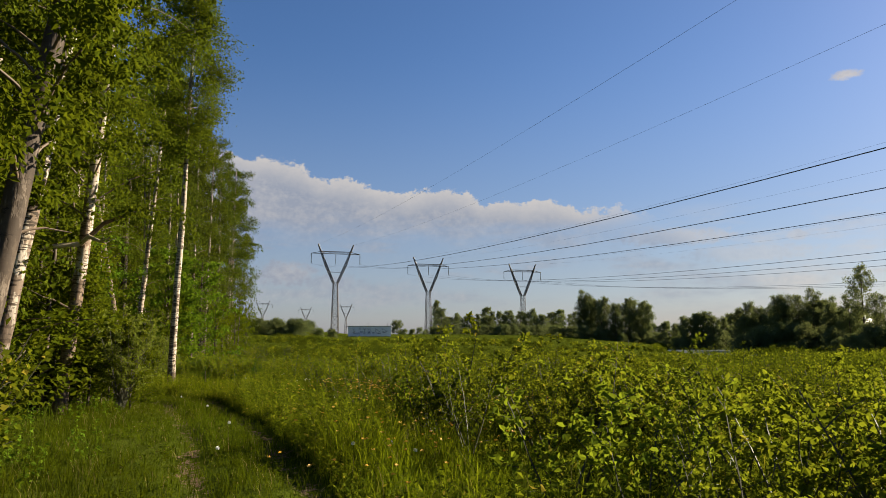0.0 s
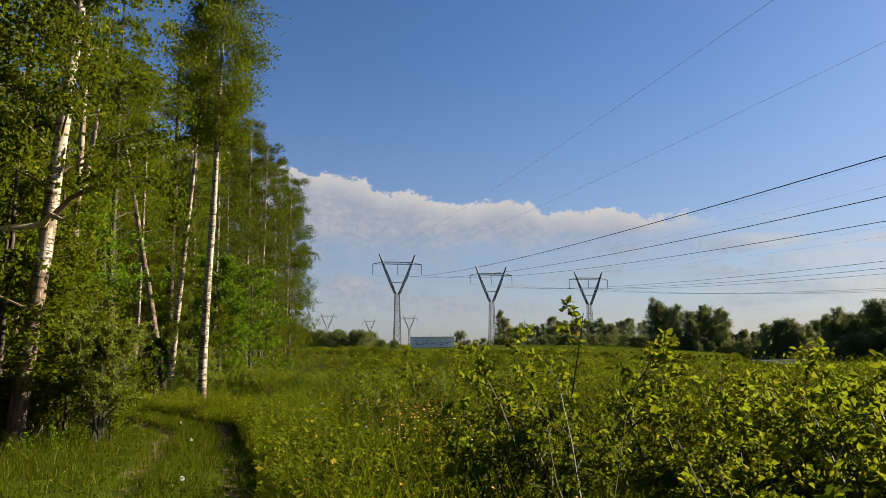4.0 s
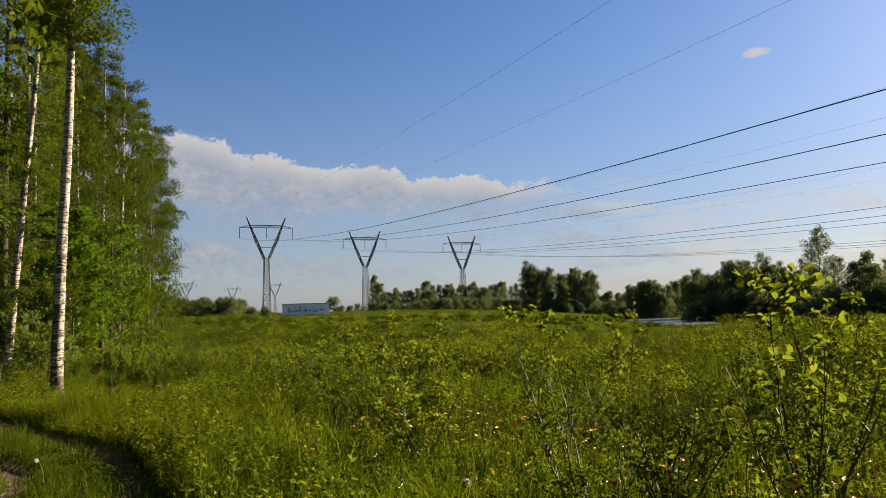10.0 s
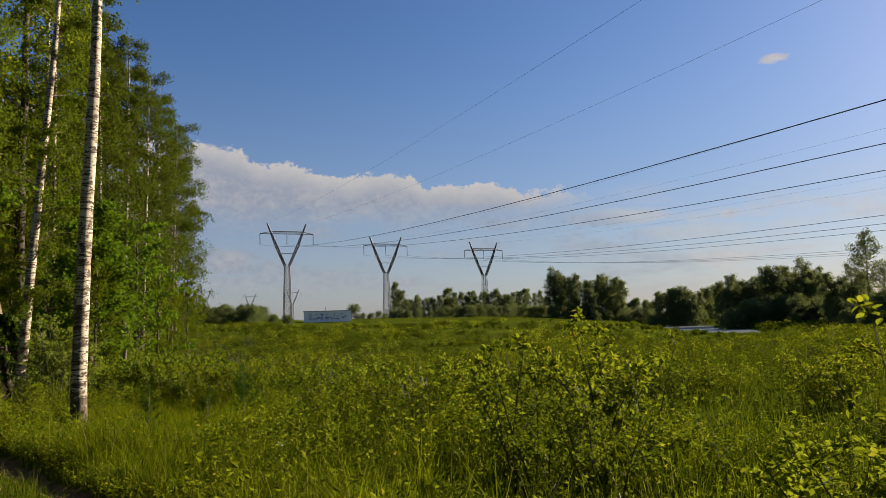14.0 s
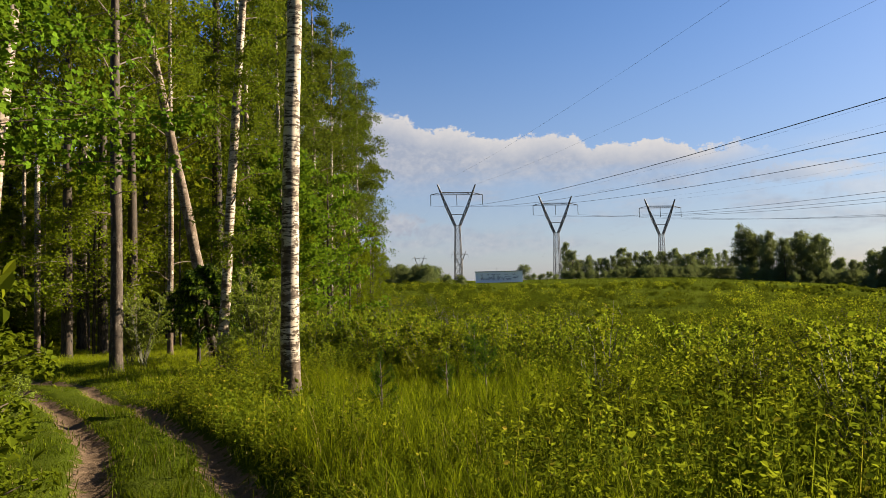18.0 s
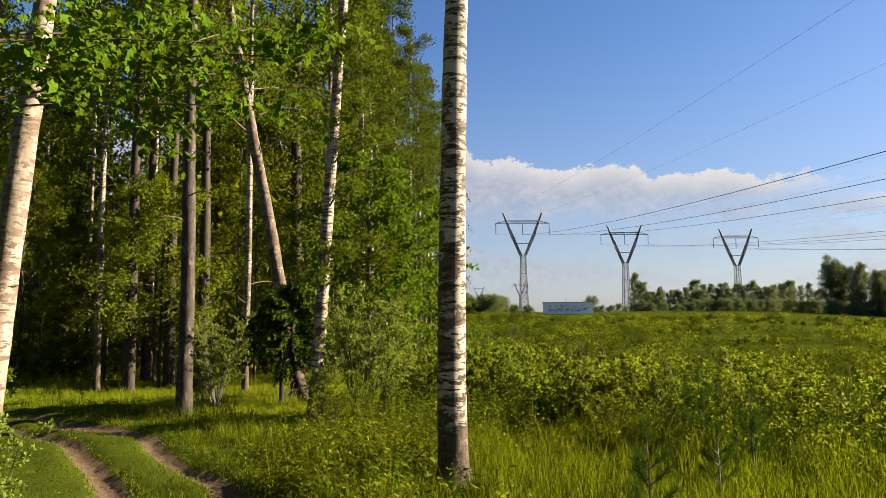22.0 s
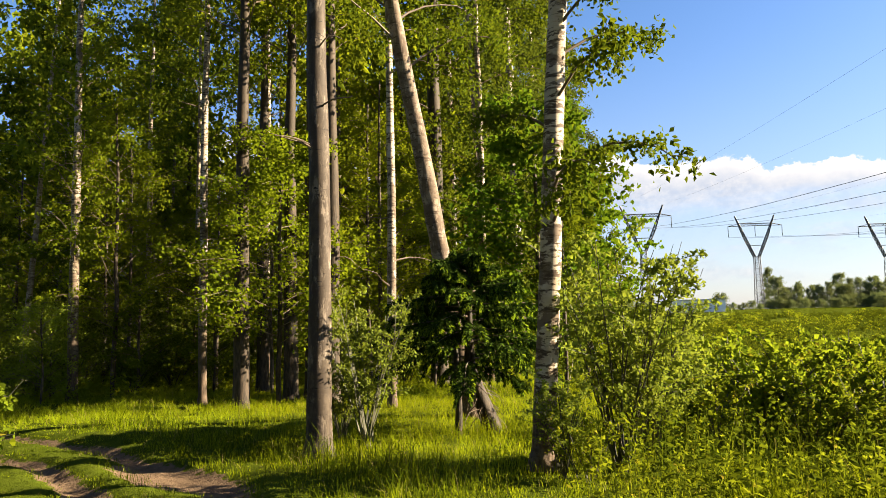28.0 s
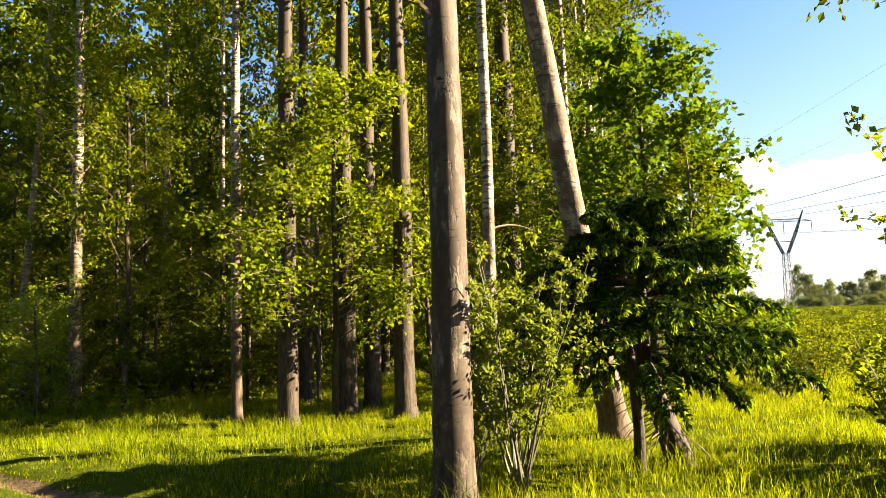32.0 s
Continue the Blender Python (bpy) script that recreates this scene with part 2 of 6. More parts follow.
def bark_material(name, base, mark, rough_base, foot=1.6, marks=0.5, hue=(0.2, 0.12, 0.07), patch=(0.13, 0.085, 0.06), patchy=0.1, grainy=(5.0, 5.0, 2.2), mottle=0.0, rings=0.9, flaky=0.0):
    """Birch bark: pale skin with dark cross marks, furrowed and dark at the foot."""
    m, n, out = material(name)
    at = n.add("ShaderNodeTexCoord").outputs["Object"]
    z = n.add("ShaderNodeSeparateXYZ", {0: at}).outputs[2]
    warp = n.noise(at, 5.0, 3.0)
    cross = n.math("MAXIMUM", n.noise(n.vec(at, scale=(1.6, 1.6, 13.0)), 1.0, 5.0, 0.7), n.noise(n.vec(at, (3, 1, 2), (7.0, 7.0, 24.0)), 1.0, 3.0, 0.6))
    grain = n.noise(n.vec(at, scale=(6, 6, 60)), 1.0, 3.0)
    furrow = n.noise(n.vec(at, scale=(22, 22, 4.5)), 1.0, 5.0, 0.6)
    blotch = n.noise(at, 2.6, 4.0)
    rnd = n.add("ShaderNodeObjectInfo").outputs["Random"]
    skin = n.mix(n.step(blotch, 0.4, 0.72), base, (base[0] * 0.62, base[1] * 0.55, base[2] * 0.47))
    skin = n.mix(n.math("MULTIPLY", n.step(grain, 0.52, 0.7), 0.4), skin, hue)
    dash = n.step(n.math("ADD", cross, n.math("MULTIPLY", n.math("SUBTRACT", warp, 0.5), 0.25)), 0.655 - 0.14 * marks, 0.7 - 0.14 * marks)
    # old scars: many low on the trunk, few above
    scar = n.noise(n.vec(at, (5, 2, 1), grainy), 1.0, 4.0, 0.68)
    scar = n.step(n.math("ADD", scar, n.math("MULTIPLY_ADD", n.step(z, 6.0, 0.5), patchy, mottle)), 0.57, 0.64)
    skin = n.mix(n.math("MULTIPLY", scar, 0.85), skin, n.mix(furrow, patch, (patch[0] * 0.4, patch[1] * 0.4, patch[2] * 0.4)))
    skin = n.mix(dash, skin, mark)
    # thin dark rings, broken round the trunk
    ring_at = n.math("ADD", n.math("MULTIPLY", z, 6.3), n.math("MULTIPLY", n.noise(n.vec(at, (1, 7, 4), (2.2, 2.2, 0.9)), 1.0, 2.0), 1.3))
    ring = n.step(n.math("ABSOLUTE", n.math("SUBTRACT", n.math("FRACT", ring_at), 0.5)), 0.1, 0.04)
    ring = n.math("MULTIPLY", ring, n.step(n.noise(n.vec(at, (4, 0, 9), (6.0, 6.0, 2.4)), 1.0, 3.0), 0.46, 0.54))
    skin = n.mix(n.math("MULTIPLY", ring, rings), skin, mark)
    if flaky:
        flake = n.noise(n.vec(at, (2, 6, 3), (10.0, 10.0, 3.4)), 1.0, 5.0, 0.66)
        skin = n.mix(n.math("MULTIPLY", n.step(flake, 0.43, 0.53), flaky), skin, (mark[0] * 1.7, mark[1] * 1.6, mark[2] * 1.5))
    low = n.step(n.math("ADD", z, n.math("MULTIPLY", n.math("SUBTRACT", blotch, 0.5), 2.2)), foot, foot * 0.25)
    old = n.mix(n.step(furrow, 0.42, 0.62), (mark[0] * 0.8, mark[1] * 0.8, mark[2] * 0.8), rough_base)
    col = n.mix(n.math("MULTIPLY", low, 0.92), skin, old)
    col = n.mix(n.math("MULTIPLY", rnd, 0.25), col, hue)
    h = n.math("ADD", n.math("MULTIPLY_ADD", cross, -0.5, n.math("MULTIPLY", scar, -0.35)), n.math("MULTIPLY", furrow, n.math("MULTIPLY_ADD", low, 1.6, 0.25)))
    bump = n.add("ShaderNodeBump", {"Strength": 0.5, "Distance": 0.012, "Height": h})
    finish(n, out, n.add("ShaderNodeBsdfPrincipled", {"Base Color": col, "Roughness": 0.75, "Normal": bump.outputs[0], "Specular IOR Level": 0.25}).outputs[0])
    return m


BARK_WHITE = bark_material("birch_bark_white", (0.46, 0.418, 0.362), (0.016, 0.012, 0.009), (0.095, 0.066, 0.048), 2.7, 0.6, patchy=0.15, mottle=0.015)
BARK_PALE = bark_material("birch_bark_peeling", (0.36, 0.315, 0.268), (0.06, 0.042, 0.031), (0.15, 0.1, 0.07), 1.4, 0.6, (0.22, 0.155, 0.115), (0.15, 0.098, 0.07), 0.07, (2.6, 2.6, 7.0), 0.03, 0.5, 0.5)
BARK_GREY = bark_material("bark_grey_brown", (0.06, 0.045, 0.034), (0.014, 0.01, 0.008), (0.045, 0.032, 0.024), 0.5, 0.1, (0.07, 0.052, 0.04), (0.2, 0.16, 0.13), patchy=0.02, grainy=(8.0, 8.0, 2.6), mottle=0.035, rings=0.15, flaky=0.6)
BARK_MOTTLED = bark_material("birch_bark_mottled", (0.36, 0.318, 0.266), (0.03, 0.022, 0.017), (0.08, 0.056, 0.04), 2.6, 0.68, patch=(0.1, 0.07, 0.05), patchy=0.1, mottle=0.08)
BARK_BLOTCHED = bark_material("birch_bark_blotched", (0.45, 0.4, 0.335), (0.02, 0.015, 0.011), (0.07, 0.05, 0.036), 1.0, 0.7, patch=(0.055, 0.038, 0.028), patchy=0.08, grainy=(3.4, 3.4, 5.5), mottle=0.03)
BARK_OLD = bark_material("birch_bark_old", (0.25, 0.205, 0.165), (0.03, 0.022, 0.017), (0.075, 0.053, 0.039), 1.0, 0.5, patch=(0.1, 0.07, 0.05), patchy=0.14, grainy=(5.0, 5.0, 3.0), mottle=0.04, rings=0.3, flaky=0.7)
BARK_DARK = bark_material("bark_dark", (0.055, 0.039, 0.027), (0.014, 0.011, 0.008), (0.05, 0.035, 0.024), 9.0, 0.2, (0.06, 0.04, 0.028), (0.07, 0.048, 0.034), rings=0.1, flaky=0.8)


def plain(name, a, b, scale=6.0, rough=0.7, metal=0.0, bump=0.2, dist=0.01):
    m, n, out = material(name)
    at = n.add("ShaderNodeTexCoord").outputs["Object"]
    k = n.noise(at, scale, 4.0)
    k2 = n.noise(at, scale * 0.13, 3.0)
    col = n.mix(n.math("MULTIPLY_ADD", k, 0.6, n.math("MULTIPLY", k2, 0.4)), a, b)
    bm = n.add("ShaderNodeBump", {"Strength": bump, "Distance": dist, "Height": k})
    finish(n, out, n.add("ShaderNodeBsdfPrincipled", {"Base Color": col, "Roughness": rough, "Metallic": metal, "Normal": bm.outputs[0]}).outputs[0])
    return m


TWIG = plain("twig_bark", (0.05, 0.035, 0.025), (0.13, 0.09, 0.06), 14.0)
GREEN_STEM = plain("green_stem", (0.018, 0.019, 0.007), (0.038, 0.035, 0.014), 14.0)
DEADWOOD = plain("dead_wood", (0.32, 0.25, 0.18), (0.5, 0.41, 0.3), 20.0)
STEEL = plain("pylon_steel", (0.045, 0.04, 0.04), (0.08, 0.07, 0.065), 1.0, 0.6, 0.3)
WIRE = plain("conductor", (0.07, 0.07, 0.09), (0.11, 0.11, 0.13), 1.0, 0.5, 0.4)
GLASSY = plain("insulator_glass", (0.07, 0.08, 0.08), (0.13, 0.14, 0.14), 3.0, 0.3)
PLASTER = plain("white_plaster", (0.66, 0.66, 0.66), (0.8, 0.79, 0.77), 0.8, 0.85)
PAINT_DARK = plain("spray_paint_dark", (0.14, 0.14, 0.17), (0.2, 0.19, 0.23), 2.0)
PAINT_BLUE = plain("spray_paint_blue", (0.17, 0.18, 0.21), (0.26, 0.27, 0.3), 2.0)
ROOF = plain("sheet_roof", (0.2, 0.21, 0.23), (0.32, 0.33, 0.35), 1.5, 0.5, 0.3)
HOUSE = plain("weathered_board", (0.24, 0.22, 0.2), (0.36, 0.34, 0.31), 1.5)
PETAL = plain("yellow_petal", (0.4, 0.2, 0.003), (0.5, 0.29, 0.005), 9.0, 0.5)
FLUFF = plain("seed_fluff", (0.6, 0.6, 0.58), (0.75, 0.74, 0.72), 9.0, 0.9)
UMBEL = plain("umbel_white", (0.55, 0.56, 0.5), (0.68, 0.69, 0.6), 9.0, 0.9)
PANE = plain("dark_pane", (0.03, 0.035, 0.04), (0.05, 0.055, 0.06), 2.0, 0.15)


def ground_material():
    m, n, out = material("meadow_ground")
    pos = n.add("ShaderNodeNewGeometry").outputs["Position"]
    rut = n.add("ShaderNodeAttribute", attribute_name="rut").outputs["Fac"]
    wide = n.noise(pos, 0.06, 4.0)
    mid = n.noise(pos, 0.8, 4.0)
    fine_ = n.noise(pos, 9.0, 5.0, 0.65)
    tiny = n.noise(pos, 55.0, 3.0)
    grass = n.mix(mid, (0.022, 0.034, 0.004), (0.046, 0.06, 0.006))
    grass = n.mix(n.step(wide, 0.35, 0.7), grass, (0.058, 0.073, 0.008))
    grass = n.mix(n.math("MULTIPLY", n.step(fine_, 0.5, 0.75), 0.5), grass, (0.05, 0.06, 0.015))
    soil = n.mix(fine_, (0.045, 0.03, 0.02), (0.16, 0.11, 0.074))
    soil = n.mix(n.math("MULTIPLY", n.step(tiny, 0.55, 0.75), 0.5), soil, (0.22, 0.16, 0.115))
    bare = n.step(n.math("ADD", rut, n.math("MULTIPLY", n.math("ADD", n.math("SUBTRACT", fine_, 0.5), n.math("MULTIPLY_ADD", mid, 0.5, -0.25)), 1.9)), 0.42, 0.66)
    h = n.math("ADD", n.math("MULTIPLY", fine_, 0.8), n.math("MULTIPLY", tiny, 0.3))
    bump = n.add("ShaderNodeBump", {"Strength": 0.9, "Distance": 0.06, "Height": h})
    finish(n, out, n.add("ShaderNodeBsdfPrincipled", {"Base Color": n.mix(bare, grass, soil), "Roughness": 0.95, "Normal": bump.outputs[0], "Specular IOR Level": 0.0}).outputs[0])
    return m


GROUND = ground_material()


def water_material():
    m, n, out = material("pond_water")
    pos = n.add("ShaderNodeNewGeometry").outputs["Position"]
    bump = n.add("ShaderNodeBump", {"Strength": 0.3, "Distance": 0.2, "Height": n.noise(n.vec(pos, scale=(1.2, 0.5, 1)), 1.0, 3.0)})
    finish(n, out, n.add("ShaderNodeBsdfPrincipled", {"Base Color": (0.09, 0.105, 0.12, 1), "Roughness": 0.3, "IOR": 1.33, "Normal": bump.outputs[0]}).outputs[0])
    return m


WATER = water_material()


# ---- building blocks ----
class Shape:
    """Gathers tubes, leaves, blades and boxes as arrays and makes one mesh of them."""

    def __init__(self):
        self.v, self.f, self.n = [], [], 0

    def put(self, verts, faces):
        self.v.append(np.asarray(verts, float))
        self.f.append(np.asarray(faces, int) + self.n)
        self.n += len(verts)

    def tube(self, pts, radii, sides=6, lump=0.0, rng=None):
        pts, radii = np.asarray(pts, float), np.asarray(radii, float)
        d = np.gradient(pts, axis=0)
        d /= np.linalg.norm(d, axis=1)[:, None] + 1e-9
        ref = np.where(np.abs(d[:, 2:3]) > 0.9, np.array([[1.0, 0, 0]]), np.array([[0, 0, 1.0]]))
        a = np.cross(d, ref)
        a /= np.linalg.norm(a, axis=1)[:, None] + 1e-9
        b = np.cross(d, a)
        ang = np.arange(sides) * 2 * np.pi / sides
        r = radii[:, None] * np.ones((1, sides))
        if lump and rng is not None:
            r = r * (1 + lump * rng.normal(size=r.shape))
        ring = pts[:, None, :] + r[:, :, None] * (np.cos(ang)[None, :, None] * a[:, None, :] + np.sin(ang)[None, :, None] * b[:, None, :])
        k, s = len(pts), sides
        i, j = np.meshgrid(np.arange(k - 1), np.arange(s), indexing="ij")
        j2 = (j + 1) % s
        quads = np.stack([i * s + j, i * s + j2, (i + 1) * s + j2, (i + 1) * s + j], -1).reshape(-1, 4)
        self.put(ring.reshape(-1, 3), quads)
        return self

    def leaves(self, at, along, size, wide=0.62, rng=None, fold=0.25, level=0.0):
        """Folded leaves of four corners each: stalk end, two sides and tip. level: how far they lie flat, 0 to 1."""
        at, along = np.asarray(at, float), np.asarray(along, float)
        n = len(at)
        along = along / (np.linalg.norm(along, axis=1)[:, None] + 1e-9)
        if level:
            along = along * (1, 1, 1 - 0.7 * level)
            along = along / (np.linalg.norm(along, axis=1)[:, None] + 1e-9)
        side = np.cross(along, rng.normal(size=(n, 3)) * (1 - 0.65 * level) + np.array((0, 0, 1.6 * level)))
        side /= np.linalg.norm(side, axis=1)[:, None] + 1e-9
        up = np.cross(side, along)
        s = np.asarray(size, float).reshape(-1, 1) * np.ones((n, 1))
        mid = at + along * s * 0.45 + up * s * fold * 0.5
        v = np.stack([at, mid + side * s * wide * 0.5, at + along * s, mid - side * s * wide * 0.5], 1).reshape(-1, 3)
        k = np.arange(n)[:, None] * 4
        self.put(v, np.concatenate([k, k + 1, k + 2, k + 3], 1))
        return self

    def big_leaves(self, at, along, size, wide=0.75, rng=None):
        """Rounder leaves of six corners, bent along the rib."""
        at, along = np.asarray(at, float), np.asarray(along, float)
        n = len(at)
        along = along / (np.linalg.norm(along, axis=1)[:, None] + 1e-9)
        side = np.cross(along, rng.normal(size=(n, 3)) * 0.6 + np.array([0, 0, 1.0]))
        side /= np.linalg.norm(side, axis=1)[:, None] + 1e-9
        up = np.cross(side, along)
        s = np.asarray(size, float).reshape(-1, 1) * np.ones((n, 1))
        w = wide * 0.5
        v = np.stack([at, at + along * s * 0.3 + side * s * w + up * s * 0.1, at + along * s * 0.68 + side * s * w * 0.8 + up * s * 0.06, at + along * s - up * s * 0.08,
                      at + along * s * 0.68 - side * s * w * 0.8 + up * s * 0.06, at + along * s * 0.3 - side * s * w + up * s * 0.1], 1).reshape(-1, 3)
        k = np.arange(n)[:, None] * 6
        self.put(v, np.concatenate([np.concatenate([k, k + 1, k + 2, k + 3], 1), np.concatenate([k, k + 3, k + 4, k + 5], 1)], 0))
        return self

    def blades(self, at, height, width, lean, rng):
        """Bent grass blades of five corners, as a quad and a tip."""
        at = np.asarray(at, float)
        n = len(at)
        a = rng.uniform(0, 2 * np.pi, n)
        side = np.stack([np.cos(a), np.sin(a), np.zeros(n)], 1)
        b = a + np.pi / 2 + rng.normal(0, 0.5, n)
        out = np.stack([np.cos(b), np.sin(b), np.zeros(n)], 1) * (lean * height)[:, None]
        up = np.stack([np.zeros(n), np.zeros(n), height], 1)
        w = width[:, None] * 0.5
        mid = at + up * 0.55 + out * 0.3
        tip = at + up * (1 - 0.25 * lean[:, None]) + out
        v = np.stack([at - side * w, at + side * w, mid + side * w * 0.8, mid - side * w * 0.8, tip], 1).reshape(-1, 3)
        k = np.arange(n)[:, None] * 5
        self.put(v, np.concatenate([k, k + 1, k + 2, k + 3], 1))
        self.f.append(np.concatenate([k + 3, k + 2, k + 4, k + 4], 1) + self.n - len(v))
        return self

    def lobed(self, at, along, size, rng):
        """Maple-like leaves: five pointed lobes round a middle."""
        at, along = np.asarray(at, float), np.asarray(along, float)
        n = len(at)
        along = along / (np.linalg.norm(along, axis=1)[:, None] + 1e-9)
        side = np.cross(along, rng.normal(size=(n, 3)) * 0.5 + np.array([0, 0, 1.0]))
        side /= np.linalg.norm(side, axis=1)[:, None] + 1e-9
        up = np.cross(side, along)
        s = np.asarray(size, float).reshape(-1, 1)
        ring = ((0.0, 0.0, 0), (-0.12, 0.34, 0.03), (0.18, 0.42, 0.06), (0.42, 0.58, -0.04), (0.56, 0.36, 0.07), (0.95, 0.0, -0.08), (0.56, -0.36, 0.07), (0.42, -0.58, -0.04), (0.18, -0.42, 0.06), (-0.12, -0.34, 0.03))
        v = [at + along * s * 0.34] + [at + along * s * a + side * s * b + up * s * c for a, b, c in ring]
        k = np.arange(n)[:, None] * 11
        self.put(np.stack(v, 1).reshape(-1, 3), np.concatenate([np.concatenate([k, k + 1 + j, k + 1 + (j + 1) % 10, k + 1 + (j + 1) % 10], 1) for j in range(10)], 0))
        return self

    def box(self, lo, hi):
        (x, y, z), (X, Y, Z) = lo, hi
        self.put([(x, y, z), (X, y, z), (X, Y, z), (x, Y, z), (x, y, Z), (X, y, Z), (X, Y, Z), (x, Y, Z)],
                 [(0, 3, 2, 1), (4, 5, 6, 7), (0, 1, 5, 4), (1, 2, 6, 5), (2, 3, 7, 6), (3, 0, 4, 7)])
        return self

    def bar(self, a, b, w):
        """A square steel bar from a to b."""
        return self.tube([a, b], [w * 0.7, w * 0.7], 4)

    def mesh(self, name, mat, smooth=False):
        v, f = np.concatenate(self.v), np.concatenate(self.f)
        tri = f[:, 2] == f[:, 3]
        size = np.where(tri, 3, 4)
        start = np.concatenate([[0], np.cumsum(size)[:-1]])
        keep = np.ones(f.shape, bool)
        keep[tri, 3] = False
        m = bpy.data.meshes.new(name)
        m.vertices.add(len(v))
        m.vertices.foreach_set("co", v.astype(np.float32).ravel())
        m.loops.add(int(size.sum()))
        m.loops.foreach_set("vertex_index", f[keep].astype(np.int32))
        m.polygons.add(len(f))
        m.polygons.foreach_set("loop_start", start.astype(np.int32))
        m.polygons.foreach_set("use_smooth", np.full(len(f), bool(smooth)))
        m.update(calc_edges=True)
        m.materials.append(mat)
        return m


def part(name, shape, mat, parent=None, label="", smooth=False):
    ob = new(name, shape.mesh(name, mat, smooth) if isinstance(shape, Shape) else shape)
    ob.parent = parent
    return tagged(ob, label)


def smooth_steps(v, lo, hi):
    t = np.clip((np.asarray(v, float) - lo) / (hi - lo), 0, 1)
    return t * t * (3 - 2 * t)


# ---- the plan ----
SLOPE_AT = (-20, 0, 12, 18.4, 22.7, 25.9, 29, 32.2, 38, 50)
SLOPE_Z = (0.1, 0, 0, -0.22, -0.38, -0.48, -0.6, -0.8, -0.9, -1.05)
TRAIL = np.array([(1.6, -8), (0.3, -2), (-0.5, 3), (-2.2, 8), (-4.2, 13), (-6.6, 18.4), (-9.45, 22.3), (-11.75, 25.3), (-14.1, 28.0), (-17.4, 31.2), (-21.5, 33.4), (-27, 34.8), (-36, 36)])
POND = (56.0, 150.0, 8.8, 52.0)      # centre and half axes
WATER_Z = -2.05


def ground_z(x, y):
    """Height of the ground: level at first, sinking along the trail, rising to the far meadow, hollow at the pond."""
    x, y = np.asarray(x, float), np.asarray(y, float)
    z = np.interp(0.75 * y - 0.66 * x, SLOPE_AT, SLOPE_Z)
    right = smooth_steps(x / np.maximum(y, 20), 0.1, 0.36)
    z = z + (0.0203 + 0.011 * smooth_steps(-x / np.maximum(y, 20), 0.12, 0.22)) * np.clip(y - 60, 0, 160) * (1 - 0.7 * right) * smooth_steps(x, -400, -150)
    z = z - 0.55 * right * smooth_steps(y, 35, 90)
    e = ((x - POND[0] - 0.3 * (y - POND[1])) / POND[2]) ** 2 + ((y - POND[1]) / POND[3]) ** 2
    z = z - 2.0 * smooth_steps(1.5 - e, 0, 0.8)
    z = z + 0.05 * np.sin(x * 0.9 + 1.3 * np.sin(y * 0.37)) * np.sin(y * 0.8 + x * 0.21)
    return z


def trail_offset(x, y):
    """Signed distance from the middle of the trail."""
    x, y = np.asarray(x, float), np.asarray(y, float)
    best = np.full(x.shape, 1e9)
    sign = np.ones(x.shape)
    for (ax, ay), (bx, by) in zip(TRAIL[:-1], TRAIL[1:]):
        dx, dy = bx - ax, by - ay
        t = np.clip(((x - ax) * dx + (y - ay) * dy) / (dx * dx + dy * dy), 0, 1)
        d = np.hypot(x - ax - t * dx, y - ay - t * dy)
        s = np.where((x - ax) * dy - (y - ay) * dx > 0, 1.0, -1.0)
        sign = np.where(d < best, s, sign)
        best = np.minimum(best, d)
    return best * sign


def rut_depth(x, y):
    """How bare the two wheel ruts are, 0 to 1."""
    o = trail_offset(x, y)
    bare = smooth_steps(np.asarray(y, float), 15, 21) * 0.5 + 0.5
    wob = 0.06 * np.sin(np.asarray(y, float) * 1.7)
    x, y = np.asarray(x, float), np.asarray(y, float)
    fork = 1 - smooth_steps(np.hypot((0.93 * (x + 19.3) - 0.37 * (y - 32.9)) / 1.9, (0.37 * (x + 19.3) + 0.93 * (y - 32.9)) / 0.6), 0.6, 1.05)
    return np.maximum(fork * 0.95, np.maximum(1 - smooth_steps(np.abs(o - 0.54 + wob), 0.05, 0.3), 1 - smooth_steps(np.abs(o + 0.54 + wob), 0.05, 0.3)) * bare)


def clumps(x, y):
    """Where the shrubs of the meadow gather (above 0) and where grass lies open (below)."""
    x, y = np.asarray(x, float), np.asarray(y, float)
    return np.sin(0.55 * x + 1.3 * np.sin(0.31 * y)) * np.sin(0.48 * y + 1.1 * np.sin(0.37 * x) + 0.8) + 0.5 * np.sin(1.3 * x + 0.7 * y) * np.sin(1.1 * y - 0.4 * x)


def gz(x, y):
    return float(ground_z(x, y))


